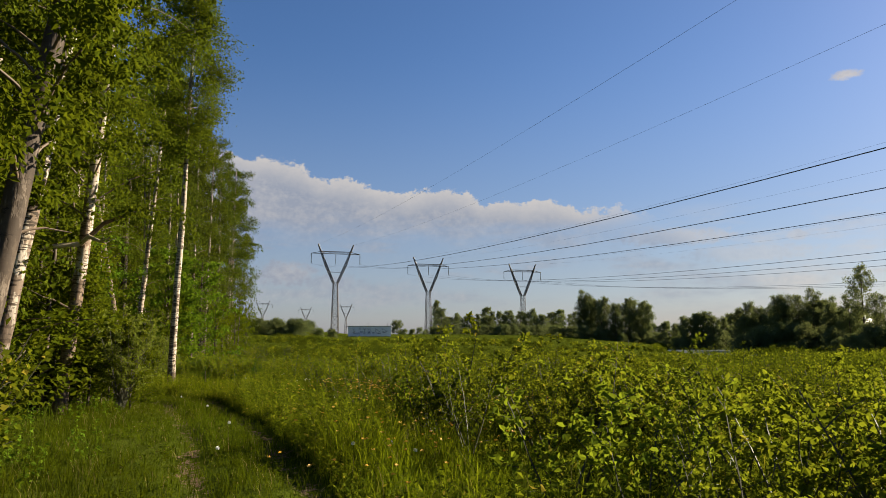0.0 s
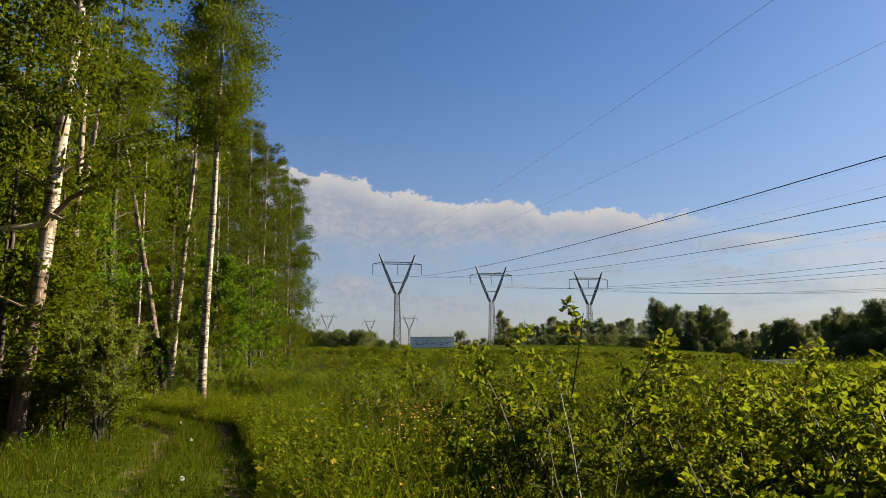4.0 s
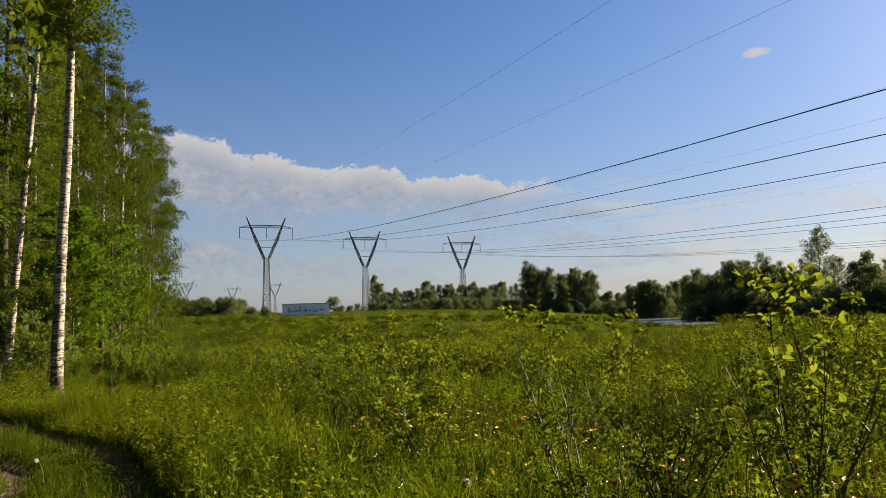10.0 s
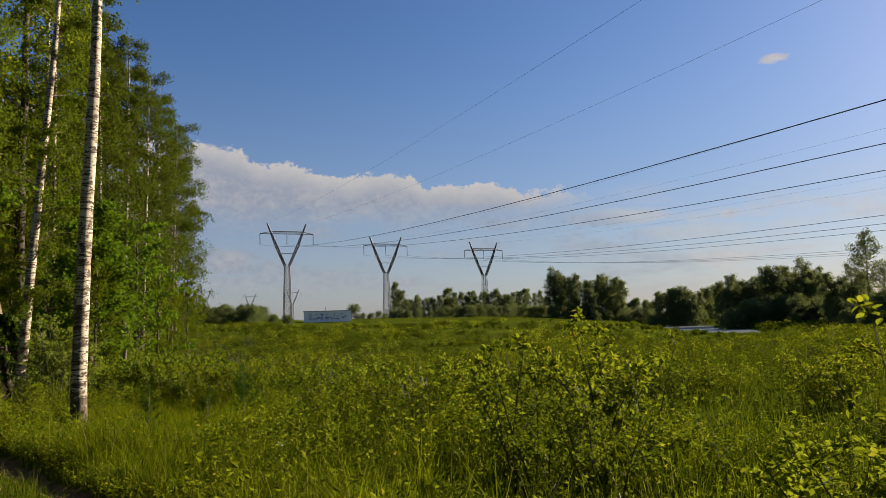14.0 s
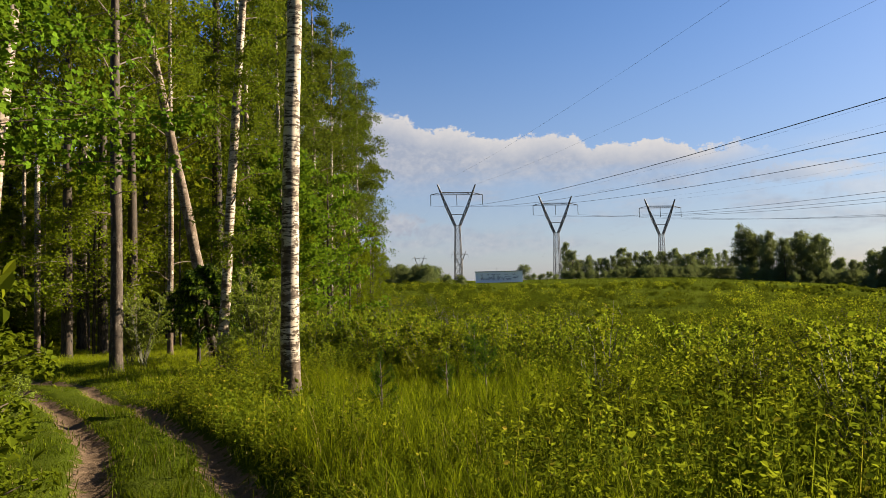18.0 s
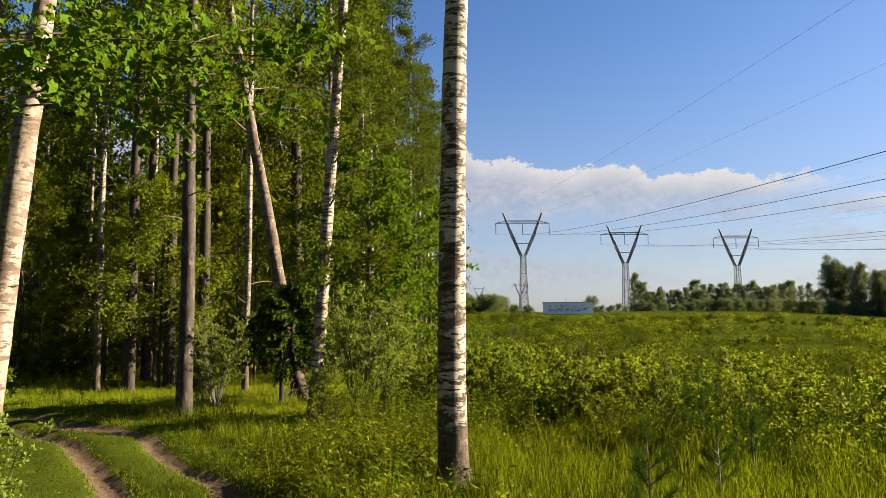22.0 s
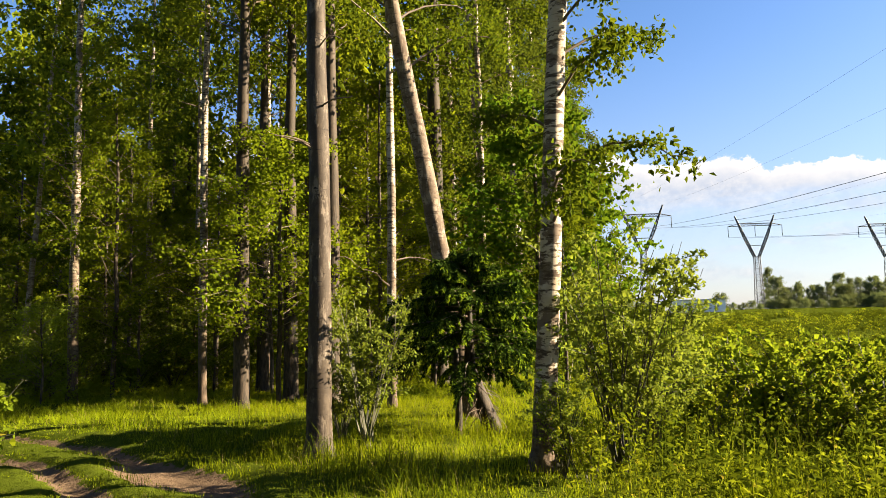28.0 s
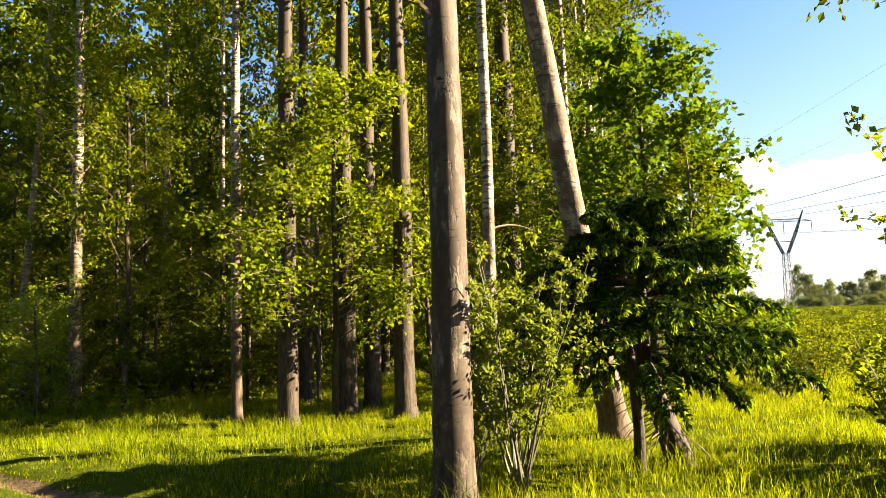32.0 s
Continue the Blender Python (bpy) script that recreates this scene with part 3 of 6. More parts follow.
def build_ground():
    """One sheet, fine near the trail and coarse towards the horizon."""
    def axis(lo, hi, step, far, back):
        mid = np.arange(lo, hi, step)
        out = hi + np.cumsum(step * 1.17 ** np.arange(60))
        out = out[out < far]
        low = lo - np.cumsum(step * 1.17 ** np.arange(60))
        low = low[low > back]
        return np.concatenate([low[::-1], mid, out])
    xs, ys = axis(-24, 6, 0.13, 2600, -2600), axis(-3, 38, 0.13, 2800, -2000)
    X, Y = np.meshgrid(xs, ys)
    r = rut_depth(X, Y)
    rough = np.array([noise.noise(Vector((x * 2.3, y * 2.3, 0))) for x, y in zip(X.ravel(), Y.ravel())]).reshape(X.shape)
    Z = ground_z(X, Y) - 0.12 * r + 0.045 * rough
    s = Shape()
    k, w = X.shape
    i, j = np.meshgrid(np.arange(k - 1), np.arange(w - 1), indexing="ij")
    s.put(np.stack([X, Y, Z], -1).reshape(-1, 3), np.stack([i * w + j, i * w + j + 1, (i + 1) * w + j + 1, (i + 1) * w + j], -1).reshape(-1, 4))
    ob = part("ground", s, GROUND, smooth=True)
    att = ob.data.attributes.new("rut", "FLOAT", "POINT")
    att.data.foreach_set("value", r.ravel().astype(np.float32))
    tagged(ob, "uneven grassy meadow ground with two bare wheel ruts", "ground", kind="structure")
    w = Shape()
    a = np.linspace(0, 2 * np.pi, 64, endpoint=False)
    ring = np.stack([POND[0] + POND[2] * 1.1 * np.cos(a) + 0.33 * POND[3] * np.sin(a), POND[1] + POND[3] * 1.1 * np.sin(a), np.full(64, WATER_Z)], 1)
    w.put(np.concatenate([ring, [[POND[0], POND[1], WATER_Z]]]), np.stack([np.arange(64), (np.arange(64) + 1) % 64, np.full(64, 64), np.full(64, 64)], 1))
    tagged(part("water", w, WATER), "calm pond water mirroring the pale sky", "water", kind="structure")


build_ground()


# ---- pylons and wires ----
LINE = np.array((0.302, -0.953))       # the way that the wires run, towards the walker
ACROSS = np.array((0.953, 0.302))
TURN_PYLON = math.degrees(math.atan2(0.302, 0.953))


def lattice(s, base, top, w0, w1, steps, w, legs=None):
    """A square lattice column: four legs and crossed bracing on every side."""
    base, top = np.array(base, float), np.array(top, float)
    corner = ((-1, -1), (1, -1), (1, 1), (-1, 1))

    def at(t, c):
        r = (w0 + (w1 - w0) * t) * 0.5
        return base + (top - base) * t + np.array((corner[c][0] * r, corner[c][1] * r, 0))
    for c in range(4):
        if legs is None:
            s.bar(at(0, c), at(1, c), w * 1.5)
        else:
            legs.append(Shape().bar(at(0, c), at(1, c), w * 1.5))
    for k in range(steps):
        a, b = k / steps, (k + 1) / steps
        for c in range(4):
            d = (c + 1) % 4
            s.bar(at(a, c), at(b, d), w * 0.75)
            s.bar(at(a, d), at(b, c), w * 0.75)
            s.bar(at(b, c), at(b, d), w * 0.75)
    return s


def insulator(length):
    s = Shape()
    n = 14
    z = np.repeat(-np.arange(n + 1) * length / n, 2)
    r = np.tile((0.05, 0.17), n + 1)
    s.tube(np.stack([np.zeros(len(z)), np.zeros(len(z)), z + np.tile((0, -0.02), n + 1)], 1), r, 8)
    return s


def build_pylon():
    root = tagged(new("power_pylon"), "dark steel lattice power pylon with a V-shaped head", "pylon", "pylons of the power lines")
    legs = []
    part("tower_bracing", lattice(Shape(), (0, 0, -3.5), (0, 0, 17.0), 2.7, 1.6, 10, 0.095, legs), STEEL, root)
    for leg in legs:
        part("leg", leg, STEEL, root)
    for sx in (-1, 1):
        arm = lattice(Shape(), (sx * 0.75, 0, 16.8), (sx * 3.6, 0, 23.5), 0.7, 0.75, 5, 0.11)
        lattice(arm, (sx * 3.6, 0, 23.5), (sx * 6.5, 0, 31.0), 0.75, 0.2, 5, 0.11)
        arm.bar((sx * 0.9, 0, 18.2), (sx * 2.9, 0, 20.6), 0.1).bar((sx * 2.9, 0, 20.6), (sx * 4.3, 0, 23.8), 0.1).bar((sx * 4.3, 0, 23.8), (sx * 4.0, 0, 24.4), 0.1)
        part("mast_arm", arm, STEEL, root)
    tie = Shape()
    for y in (-0.45, 0.45):
        tie.bar((-2.3, y, 20.8), (2.3, y, 20.8), 0.1)
    part("tie_bar", tie, STEEL, root)
    cross = Shape()
    for y in (-0.4, 0.4):
        cross.bar((-8.9, y * 0.4, 27.5), (8.9, y * 0.4, 27.5), 0.12).bar((-8.9, y * 0.4, 27.5), (-5.2, y, 28.3), 0.1).bar((8.9, y * 0.4, 27.5), (5.2, y, 28.3), 0.1).bar((-5.2, y, 28.3), (5.2, y, 28.3), 0.12)
        for k in range(12):
            x = -5.2 + 10.4 * k / 12
            cross.bar((x, y * 0.4, 27.5), (x + 0.87 / 2, y, 28.3), 0.06).bar((x + 0.87 / 2, y, 28.3), (x + 0.87, y * 0.4, 27.5), 0.06)
    part("crossarm", cross, STEEL, root)
    one = insulator(3.6).mesh("insulator", GLASSY)
    for x in (-8.9, 0, 8.9):
        ob = part("insulator_string", one, GLASSY, root)
        ob.location = (x, 0, 27.45)
    return root


NEAR = 0.815
PYLONS = ((-32.0, 206.0, 3.6), (-5.0, 236.0, 2.9), (28.9, 252.0, 2.3))
NEXT_Z = (-0.9, 0.75, 0.75)            # foot of the next pylon of each line, behind the walker
FAR = ((-141, 544, 4.3), (-134, 680, 5.0), (-84, 602, 4.3))
SPAN = 400.0
first = build_pylon()
first.matrix_world = pose(*PYLONS[0], 0, 0, TURN_PYLON) @ Matrix.Scale(NEAR, 4)
for p in PYLONS[1:] + FAR:
    copy_thing(first, pose(*p, 0, 0, TURN_PYLON))
for (x, y, z), foot_z in zip(PYLONS, NEXT_Z):
    copy_thing(first, pose(x + LINE[0] * SPAN, y + LINE[1] * SPAN, foot_z, 0, 0, TURN_PYLON))


def wire(name, a, b, sag, r, label):
    t = np.linspace(0, 1, 41)[:, None]
    p = np.array(a) * (1 - t) + np.array(b) * t
    p[:, 2] -= 4 * sag * (t * (1 - t))[:, 0]
    tagged(part(name, Shape().tube(p, np.full(41, r), 6), WIRE, smooth=True), label, "power cable", "wires of the power lines")


for k, (p, q) in enumerate(zip(PYLONS, FAR)):
    near = (p[0] + LINE[0] * SPAN, p[1] + LINE[1] * SPAN, NEXT_Z[k])
    for off, h, sag, r, name, label in ((-8.9, 23.8, 12.2, 0.025, "power_line", "dark sagging conductor hung under the pylons"), (0, 23.8, 12.2, 0.025, "power_line", "dark sagging conductor hung under the pylons"),
                                        (8.9, 23.8, 12.2, 0.025, "power_line", "dark sagging conductor hung under the pylons"), (-6.5, 31.0, 7.1, 0.009, "ground_wire", "thin grey ground wire between the pylon tips"),
                                        (6.5, 31.0, 7.1, 0.009, "ground_wire", "thin grey ground wire between the pylon tips")):
        def hang(c, size=1.0):
            size = size * NEAR
            return (c[0] + ACROSS[0] * off * size, c[1] + ACROSS[1] * off * size, c[2] + h * size)
        wire(name, hang(p), hang(near), sag, r, label)
        wire(name, hang(p), hang(q), 7.0, r * 0.2, label)


# ---- far buildings ----
def build_shed():
    root = tagged(new("long_shed"), "long low white concrete shed covered in dark graffiti", "building")
    part("wall", Shape().box((-6.8, -2.4, 0), (6.8, 2.4, 3.1)), PLASTER, root)
    part("roof", Shape().box((-7.0, -2.6, 3.1), (7.0, 2.6, 3.32)), ROOF, root)
    rng = np.random.default_rng(4)
    for k in range(34):
        x, z = rng.uniform(-5.8, 5.4), rng.choice((0.9, 1.25, 1.6, 2.2), p=(0.3, 0.3, 0.3, 0.1))
        w, h = rng.uniform(0.3, 1.1), rng.uniform(0.25, 0.7)
        s = Shape()
        s.tube([(x - w / 2, -2.43, z), (x - w / 4, -2.43, z + h / 2), (x, -2.43, z - h / 3), (x + w / 3, -2.43, z + h / 2), (x + w / 2, -2.43, z)], np.full(5, rng.uniform(0.05, 0.09)), 4)
        part("graffiti", s, (PAINT_DARK, PAINT_BLUE)[k % 2], root, "dark sprayed paint stroke")
    for x in (-0.5, 5.8):
        part("vent_pipe", Shape().tube([(x, 0, 3.3), (x, 0, 4.4)], [0.06, 0.06], 6), STEEL, root)
    return root


build_shed().matrix_world = pose(-19.3, 183.2, gz(-19.3, 183.2) + 0.1, 0, 0, 6) @ Matrix.Scale(NEAR, 4)


def build_house(w, d, h, rise, label):
    root = tagged(new("house"), label, "house")
    body_ = Shape().box((-w / 2, -d / 2, 0), (w / 2, d / 2, h))
    body_.put([(-w / 2, -d / 2, h), (w / 2, -d / 2, h), (0, -d / 2, h + rise)], [(0, 1, 2, 2)])
    part("wall", body_, HOUSE, root)
    for sx in (-1, 1):
        a = math.atan2(rise, w / 2)
        slab = part("roof", Shape().box((0, -d / 2 - 0.3, 0), (math.hypot(w / 2, rise) + 0.4, d / 2 + 0.3, 0.15)), ROOF, root)
        slab.matrix_basis = Matrix.Translation((0, 0, h + rise)) @ Matrix.Rotation(0 if sx > 0 else math.pi, 4, "Z") @ Matrix.Rotation(a, 4, "Y")
    for x in (-w / 4, w / 4):
        win = part("window", Shape().box((x - 0.5, -d / 2 - 0.04, 1.0), (x + 0.5, -d / 2, 2.1)), PLASTER, root)
        part("pane", Shape().box((x - 0.4, -d / 2 - 0.06, 1.1), (x + 0.4, -d / 2 - 0.03, 2.0)), PANE, win)
    return root


build_house(9, 8, 4.5, 3.0, "grey boarded house half hidden behind trees").matrix_world = pose(128, 176, -2.0, 0, 0, -25)
build_house(8, 8, 4.2, 3.2, "small house with a pale sheet roof among trees").matrix_world = pose(114, 192, -0.5, 0, 0, -60)


# ---- trees ----
def bent_line(start, first_dir, length, n, droop, wander, rng):
    """A branch: a line that starts along first_dir and bends towards the ground by droop."""
    p, d = [np.array(start, float)], np.array(first_dir, float)
    for k in range(n):
        d = d / np.linalg.norm(d)
        p.append(p[-1] + d * length / n)
        d = d + rng.normal(0, wander, 3) + np.array((0, 0, -droop * (k + 1) / n))
    return np.array(p)


def tree_shapes(rng, h, r, start, spread, leaves, size, lean=(0, 0), limbs=30, droop=0.35, rise=0.8, wide=0.62, hang=0.5, twigs=6, one_side=None, top_taper=0.25, dead=0, sides=10, bulge=0.5, bend=0.1, each=None, fuzz=0.0, lobed=False, level=0.0):
    """Trunk, limbs and crown of a broad-leaved tree of height h with crown from start (a share of h) up."""
    trunk, limb, crown = Shape(), Shape(), Shape()
    n = 16
    t = np.linspace(0, 1, n)
    wob = np.cumsum(rng.normal(0, bend / n * 2.2, (n, 2)), axis=0)
    wob -= np.outer(t, wob[-1]) * 0.4
    line = np.stack([lean[0] * t * h + wob[:, 0], lean[1] * t * h + wob[:, 1], t * h], 1)
    rad = r * (1 - t) ** 0.8 * (1 - 0.06) + 0.02
    rad[0] *= 1.35
    full = np.concatenate([[line[0] - (0, 0, 0.25)], [line[0] + (0, 0, 0.0)], [line[0] * 0.75 + line[1] * 0.25], line[1:]])
    girth = np.concatenate([[r * 1.5], [r * 1.32], [r * 1.03], rad[1:]]) if each is None else np.concatenate([[r * 1.8], [r * 1.55], [r * 1.1], rad[1:]])
    if each is None:
        trunk.tube(full, girth, sides, 0.03, rng)
    else:
        fine_t = np.linspace(0, len(full) - 1, 70)
        full = np.stack([np.interp(fine_t, np.arange(len(full)), full[:, i]) for i in range(3)], 1)
        trunk.tube(full, np.interp(fine_t, np.arange(len(girth)), girth), 16, 0.035, np.random.default_rng(1))
    tips, dirs = [], []
    for k in range(limbs):
        u = start + (0.98 - start) * ((k + rng.uniform(0, 1)) / limbs)
        a = k * 2.4 + rng.normal(0, 0.5)
        if one_side is not None and rng.uniform() < 0.55:
            a = one_side + rng.normal(0, 0.8)
        rel = (u - start) / (1 - start)
        reach = spread * (top_taper + (1 - top_taper) * math.sin(math.pi * min(1, (rel * (1 - bulge) + bulge * 0.55))) ** 0.9) * (1 - rel * 0.55) * rng.uniform(0.7, 1.15)
        p0 = np.array([np.interp(u, t, line[:, i]) for i in range(3)])
        first_dir = np.array((math.cos(a), math.sin(a), rise * rng.uniform(0.5, 1.3)))
        p = bent_line(p0, first_dir, reach * 1.25, 6, droop, 0.09, rng)
        r0 = max(0.01, 0.2 * np.interp(u, t, rad))
        (limb if each is None else each.append(Shape()) or each[-1]).tube(p, np.linspace(r0, 0.006, 7), 5 if each is not None else 4)
        for w in range(twigs):
            q = 0.3 + 0.7 * (w + rng.uniform(0, 1)) / twigs
            s0 = np.array([np.interp(q, np.linspace(0, 1, 7), p[:, i]) for i in range(3)])
            b = a + rng.normal(0, 1.0)
            tw = bent_line(s0, (math.cos(b), math.sin(b), rng.uniform(-0.3, 0.6)), reach * rng.uniform(0.3, 0.6), 4, hang * 1.6, 0.15, rng)
            if size < 0.08:
                limb.tube(tw[::2], (0.006, 0.004, 0.002), 3)
            tips.append(tw)
    for k in range(dead):
        a, u = rng.uniform(0, 6.28), rng.uniform(0.12, start)
        p0 = np.array([np.interp(u, t, line[:, i]) for i in range(3)])
        limb.tube(bent_line(p0, (math.cos(a), math.sin(a), 0.3), rng.uniform(0.5, 1.6), 5, 0.15, 0.2, rng), np.linspace(0.02, 0.004, 6), 4)
    tips = np.array(tips)
    pick = rng.integers(0, len(tips), leaves)
    q = rng.uniform(0, 4, leaves)
    i = np.minimum(q.astype(int), 3)
    f = (q - i)[:, None]
    at = tips[pick, i] * (1 - f) + tips[pick, i + 1] * f + rng.normal(0, 0.045 + 0.05 * spread / 3 + fuzz, (leaves, 3))
    along = rng.normal(0, 0.8, (leaves, 3)) + np.array((0, 0, -0.55))
    if lobed:
        crown.lobed(at, along, size * rng.uniform(0.65, 1.25, leaves), rng)
    else:
        crown.leaves(at, along, size * rng.uniform(0.65, 1.25, leaves), wide, rng, level=level)
    return trunk, limb, crown


def make_tree(name, label, category, group, bark, leaf, seed, **shape):
    rng = np.random.default_rng(seed)
    each = [] if group == EDGE else None
    trunk, limb, crown = tree_shapes(rng, each=each, **shape)
    root = tagged(new(name), label, category, group)
    for one in each or ():
        part("branch", one, TWIG, root, smooth=True)
    part("trunk", trunk, bark, root, smooth=True)
    if limb.v:
        tagged(part("twigwork", limb, TWIG, root), kind="stuff")
    part("crown", crown, leaf, root)
    return root


def stand(ob, x, y, turn=0, size=1.0, sink=0.05):
    m = pose(x, y, gz(x, y) - sink, 0, 0, turn)
    if size != 1.0:
        m = m @ Matrix.Scale(size, 4)
    ob.matrix_world = m
    return ob


EDGE = "birches along the forest edge"
# birches beside the trail, one by one
stand(make_tree("birch_tree", "leaning old birch with rough bark and dense leaves", "tree", EDGE, BARK_GREY, THICKET_LEAF, 11, h=13, r=0.12, start=0.2, spread=1.6, leaves=34000, size=0.082, lean=(0.12, 0.05), limbs=56, dead=2, hang=0.8, one_side=3.3), -4.6, 6.6)
stand(make_tree("birch_tree", "second white stem of a leafy birch clump", "tree", EDGE, BARK_WHITE, BIRCH_LEAF, 12, h=12, r=0.09, start=0.32, spread=1.4, leaves=20000, size=0.08, lean=(0.1, 0.1), limbs=40, hang=0.8), -4.9, 7.3)
stand(make_tree("birch_tree", "slanting white birch with a bare dead branch", "tree", EDGE, BARK_WHITE, BIRCH_LEAF, 13, h=15, r=0.115, start=0.22, spread=2.1, leaves=32000, size=0.082, lean=(0.064, 0.02), limbs=50, dead=1, hang=0.9), -8.2, 15.1, 0, 1.12)
slant = [o for o in bpy.data.objects if o.name.startswith("birch_tree")][-1]
rng = np.random.default_rng(19)
for line, mat, lab in ((((0.28, -0.1, 3.3), (0.5, -0.25, 3.42), (0.8, -0.4, 3.3), (1.0, -0.45, 3.36)), DEADWOOD, "pale dead branch"), (((0.26, -0.1, 3.3), (-0.2, -0.4, 3.2), (-0.7, -0.5, 3.05), (-1.1, -0.6, 3.1)), DEADWOOD, "pale dead branch"),
                      (((0.28, 0, 3.35), (0.7, -0.1, 3.7), (1.2, -0.2, 3.85), (1.7, -0.1, 4.1)), TWIG, "dark bare branch")):
    part("branch", Shape().tube(line, (0.052, 0.042, 0.03, 0.014), 7, 0.08, rng), mat, slant, lab, smooth=True)
stand(make_tree("birch_tree", "tall straight birch with a bare white trunk standing alone", "tree", EDGE, BARK_BLOTCHED, BIRCH_LEAF, 14, h=17, r=0.142, start=0.55, spread=1.9, bulge=0.0, top_taper=0.3, leaves=32000, size=0.098, lean=(0.02, 0.0), limbs=84, twigs=8, fuzz=0.12, hang=1.3, rise=0.6), -10.75, 27.85)
stand(make_tree("birch_tree", "slender birch with bright bark above a leafy foot", "tree", EDGE, BARK_BLOTCHED, BIRCH_LEAF, 15, h=18, r=0.125, start=0.15, spread=1.3, leaves=19000, size=0.078, lean=(0.076, -0.02), limbs=50, one_side=0.0, hang=1.0), -15.0, 34.0)
stand(make_tree("birch_tree", "grey-brown birch with peeling bark beside the trail", "tree", EDGE, BARK_GREY, BIRCH_LEAF, 16, h=20, r=0.16, start=0.36, spread=2.2, leaves=14000, size=0.085, lean=(-0.006, 0.0), limbs=40, dead=4, hang=0.9), -18.2, 34.35)
stand(make_tree("birch_tree", "thick white birch leaning over the trail", "tree", EDGE, BARK_PALE, BIRCH_LEAF, 17, h=15, r=0.155, start=0.5, spread=2.3, leaves=9000, size=0.08, lean=(0.075, 0.05), limbs=28), -15.95, 27.2)
stand(make_tree("birch_tree", "old birch with a strongly slanting trunk", "tree", EDGE, BARK_OLD, BIRCH_LEAF, 18, h=18, r=0.19, start=0.36, spread=2.5, leaves=13000, size=0.09, lean=(-0.1, -0.24), limbs=40, hang=0.9), -17.7, 39.1)

FOREST = "trees of the birch wood"
kinds = []
for k, (bark, leaf, shape) in enumerate((
        (BARK_MOTTLED, LIFTED_FOREST_LEAF, dict(h=17, r=0.13, start=0.2, spread=2.3, leaves=6200, size=0.15, fuzz=0.08, limbs=40, hang=1.0)),
        (BARK_GREY, LIFTED_FOREST_LEAF, dict(h=16, r=0.12, start=0.24, spread=2.3, leaves=6200, size=0.15, fuzz=0.08, limbs=40, lean=(0.03, 0.02), dead=4, hang=0.8)),
        (BARK_MOTTLED, BIRCH_LEAF, dict(h=15, r=0.1, start=0.14, spread=2.3, leaves=9000, size=0.13, fuzz=0.08, limbs=40, lean=(-0.03, 0.03), hang=1.2)),
        (BARK_DARK, LIFTED_FOREST_LEAF, dict(h=18, r=0.17, start=0.26, spread=2.7, leaves=7000, size=0.15, fuzz=0.08, limbs=40, dead=5, hang=0.7)),
        (BARK_PALE, BIRCH_LEAF, dict(h=14, r=0.085, start=0.12, spread=1.9, leaves=7000, size=0.14, limbs=40, lean=(0.05, -0.03), hang=1.0)))):
    kinds.append(make_tree("forest_tree", ("white-barked birch in the wood", "grey-barked tree in the wood", "young birch with hanging twigs", "dark-trunked tall tree in the wood", "slim pale birch in the wood")[k], "tree", FOREST, bark, leaf, 30 + k, **shape))
for k, (bark, leaf, shape) in enumerate(((BARK_MOTTLED, BIRCH_LEAF, dict(h=17, r=0.1, start=0.46, spread=2.2, leaves=5000, size=0.13, fuzz=0.08, limbs=26, hang=1.0, dead=5)), (BARK_DARK, LIFTED_FOREST_LEAF, dict(h=17, r=0.19, start=0.5, spread=2.6, leaves=5000, size=0.14, fuzz=0.08, limbs=26, dead=6)))):
    kinds.append(make_tree("forest_tree", ("tall bare-stemmed birch at the forest edge", "thick dark trunk at the forest edge")[k], "tree", FOREST, bark, leaf, 38 + k, **shape))
used = set()
for k, shape in enumerate((dict(h=17, r=0.12, start=0.1, spread=2.2, leaves=15000, size=0.12, fuzz=0.06, limbs=48, hang=1.5, droop=0.5), dict(h=16, r=0.11, start=0.16, spread=2.4, leaves=14000, size=0.125, fuzz=0.06, limbs=44, hang=1.3, lean=(0.02, 0.0)))):
    kinds.append(make_tree("forest_tree", ("birch with long hanging twigs at the far forest edge", "broad birch at the far forest edge")[k], "tree", FOREST, BARK_MOTTLED, EDGE_LEAF, 47 + k, **shape))


def plant(kind, x, y, turn, size=1.0):
    if kind not in used:
        used.add(kind)
        return stand(kinds[kind], x, y, turn, size)
    return copy_thing(kinds[kind], pose(x, y, gz(x, y) - 0.05, 0, 0, turn) @ Matrix.Scale(size, 4))


# trunks that show singly inside the wood
for kind, x, y, turn in ((6, -23.5, 39.4, 20), (5, -25.05, 39.9, 200), (5, -31.5, 46.9, 90), (6, -23.05, 41.65, 140), (6, -23.25, 41.0, 40), (6, -25.75, 43.2, 75), (6, -21.65, 40.35, 300), (0, -27.0, 45.0, 10),
                         (2, -19.6, 46.1, 60), (5, -19.7, 39.6, 250), (5, -36.0, 45.2, 120), (4, -40.5, 49.8, 30), (0, -42.0, 52.0, 170), (2, -36.2, 50.1, 220), (4, -32.3, 40.4, 60), (0, -38.5, 41.5, 10)):
    plant(kind, x, y, turn)
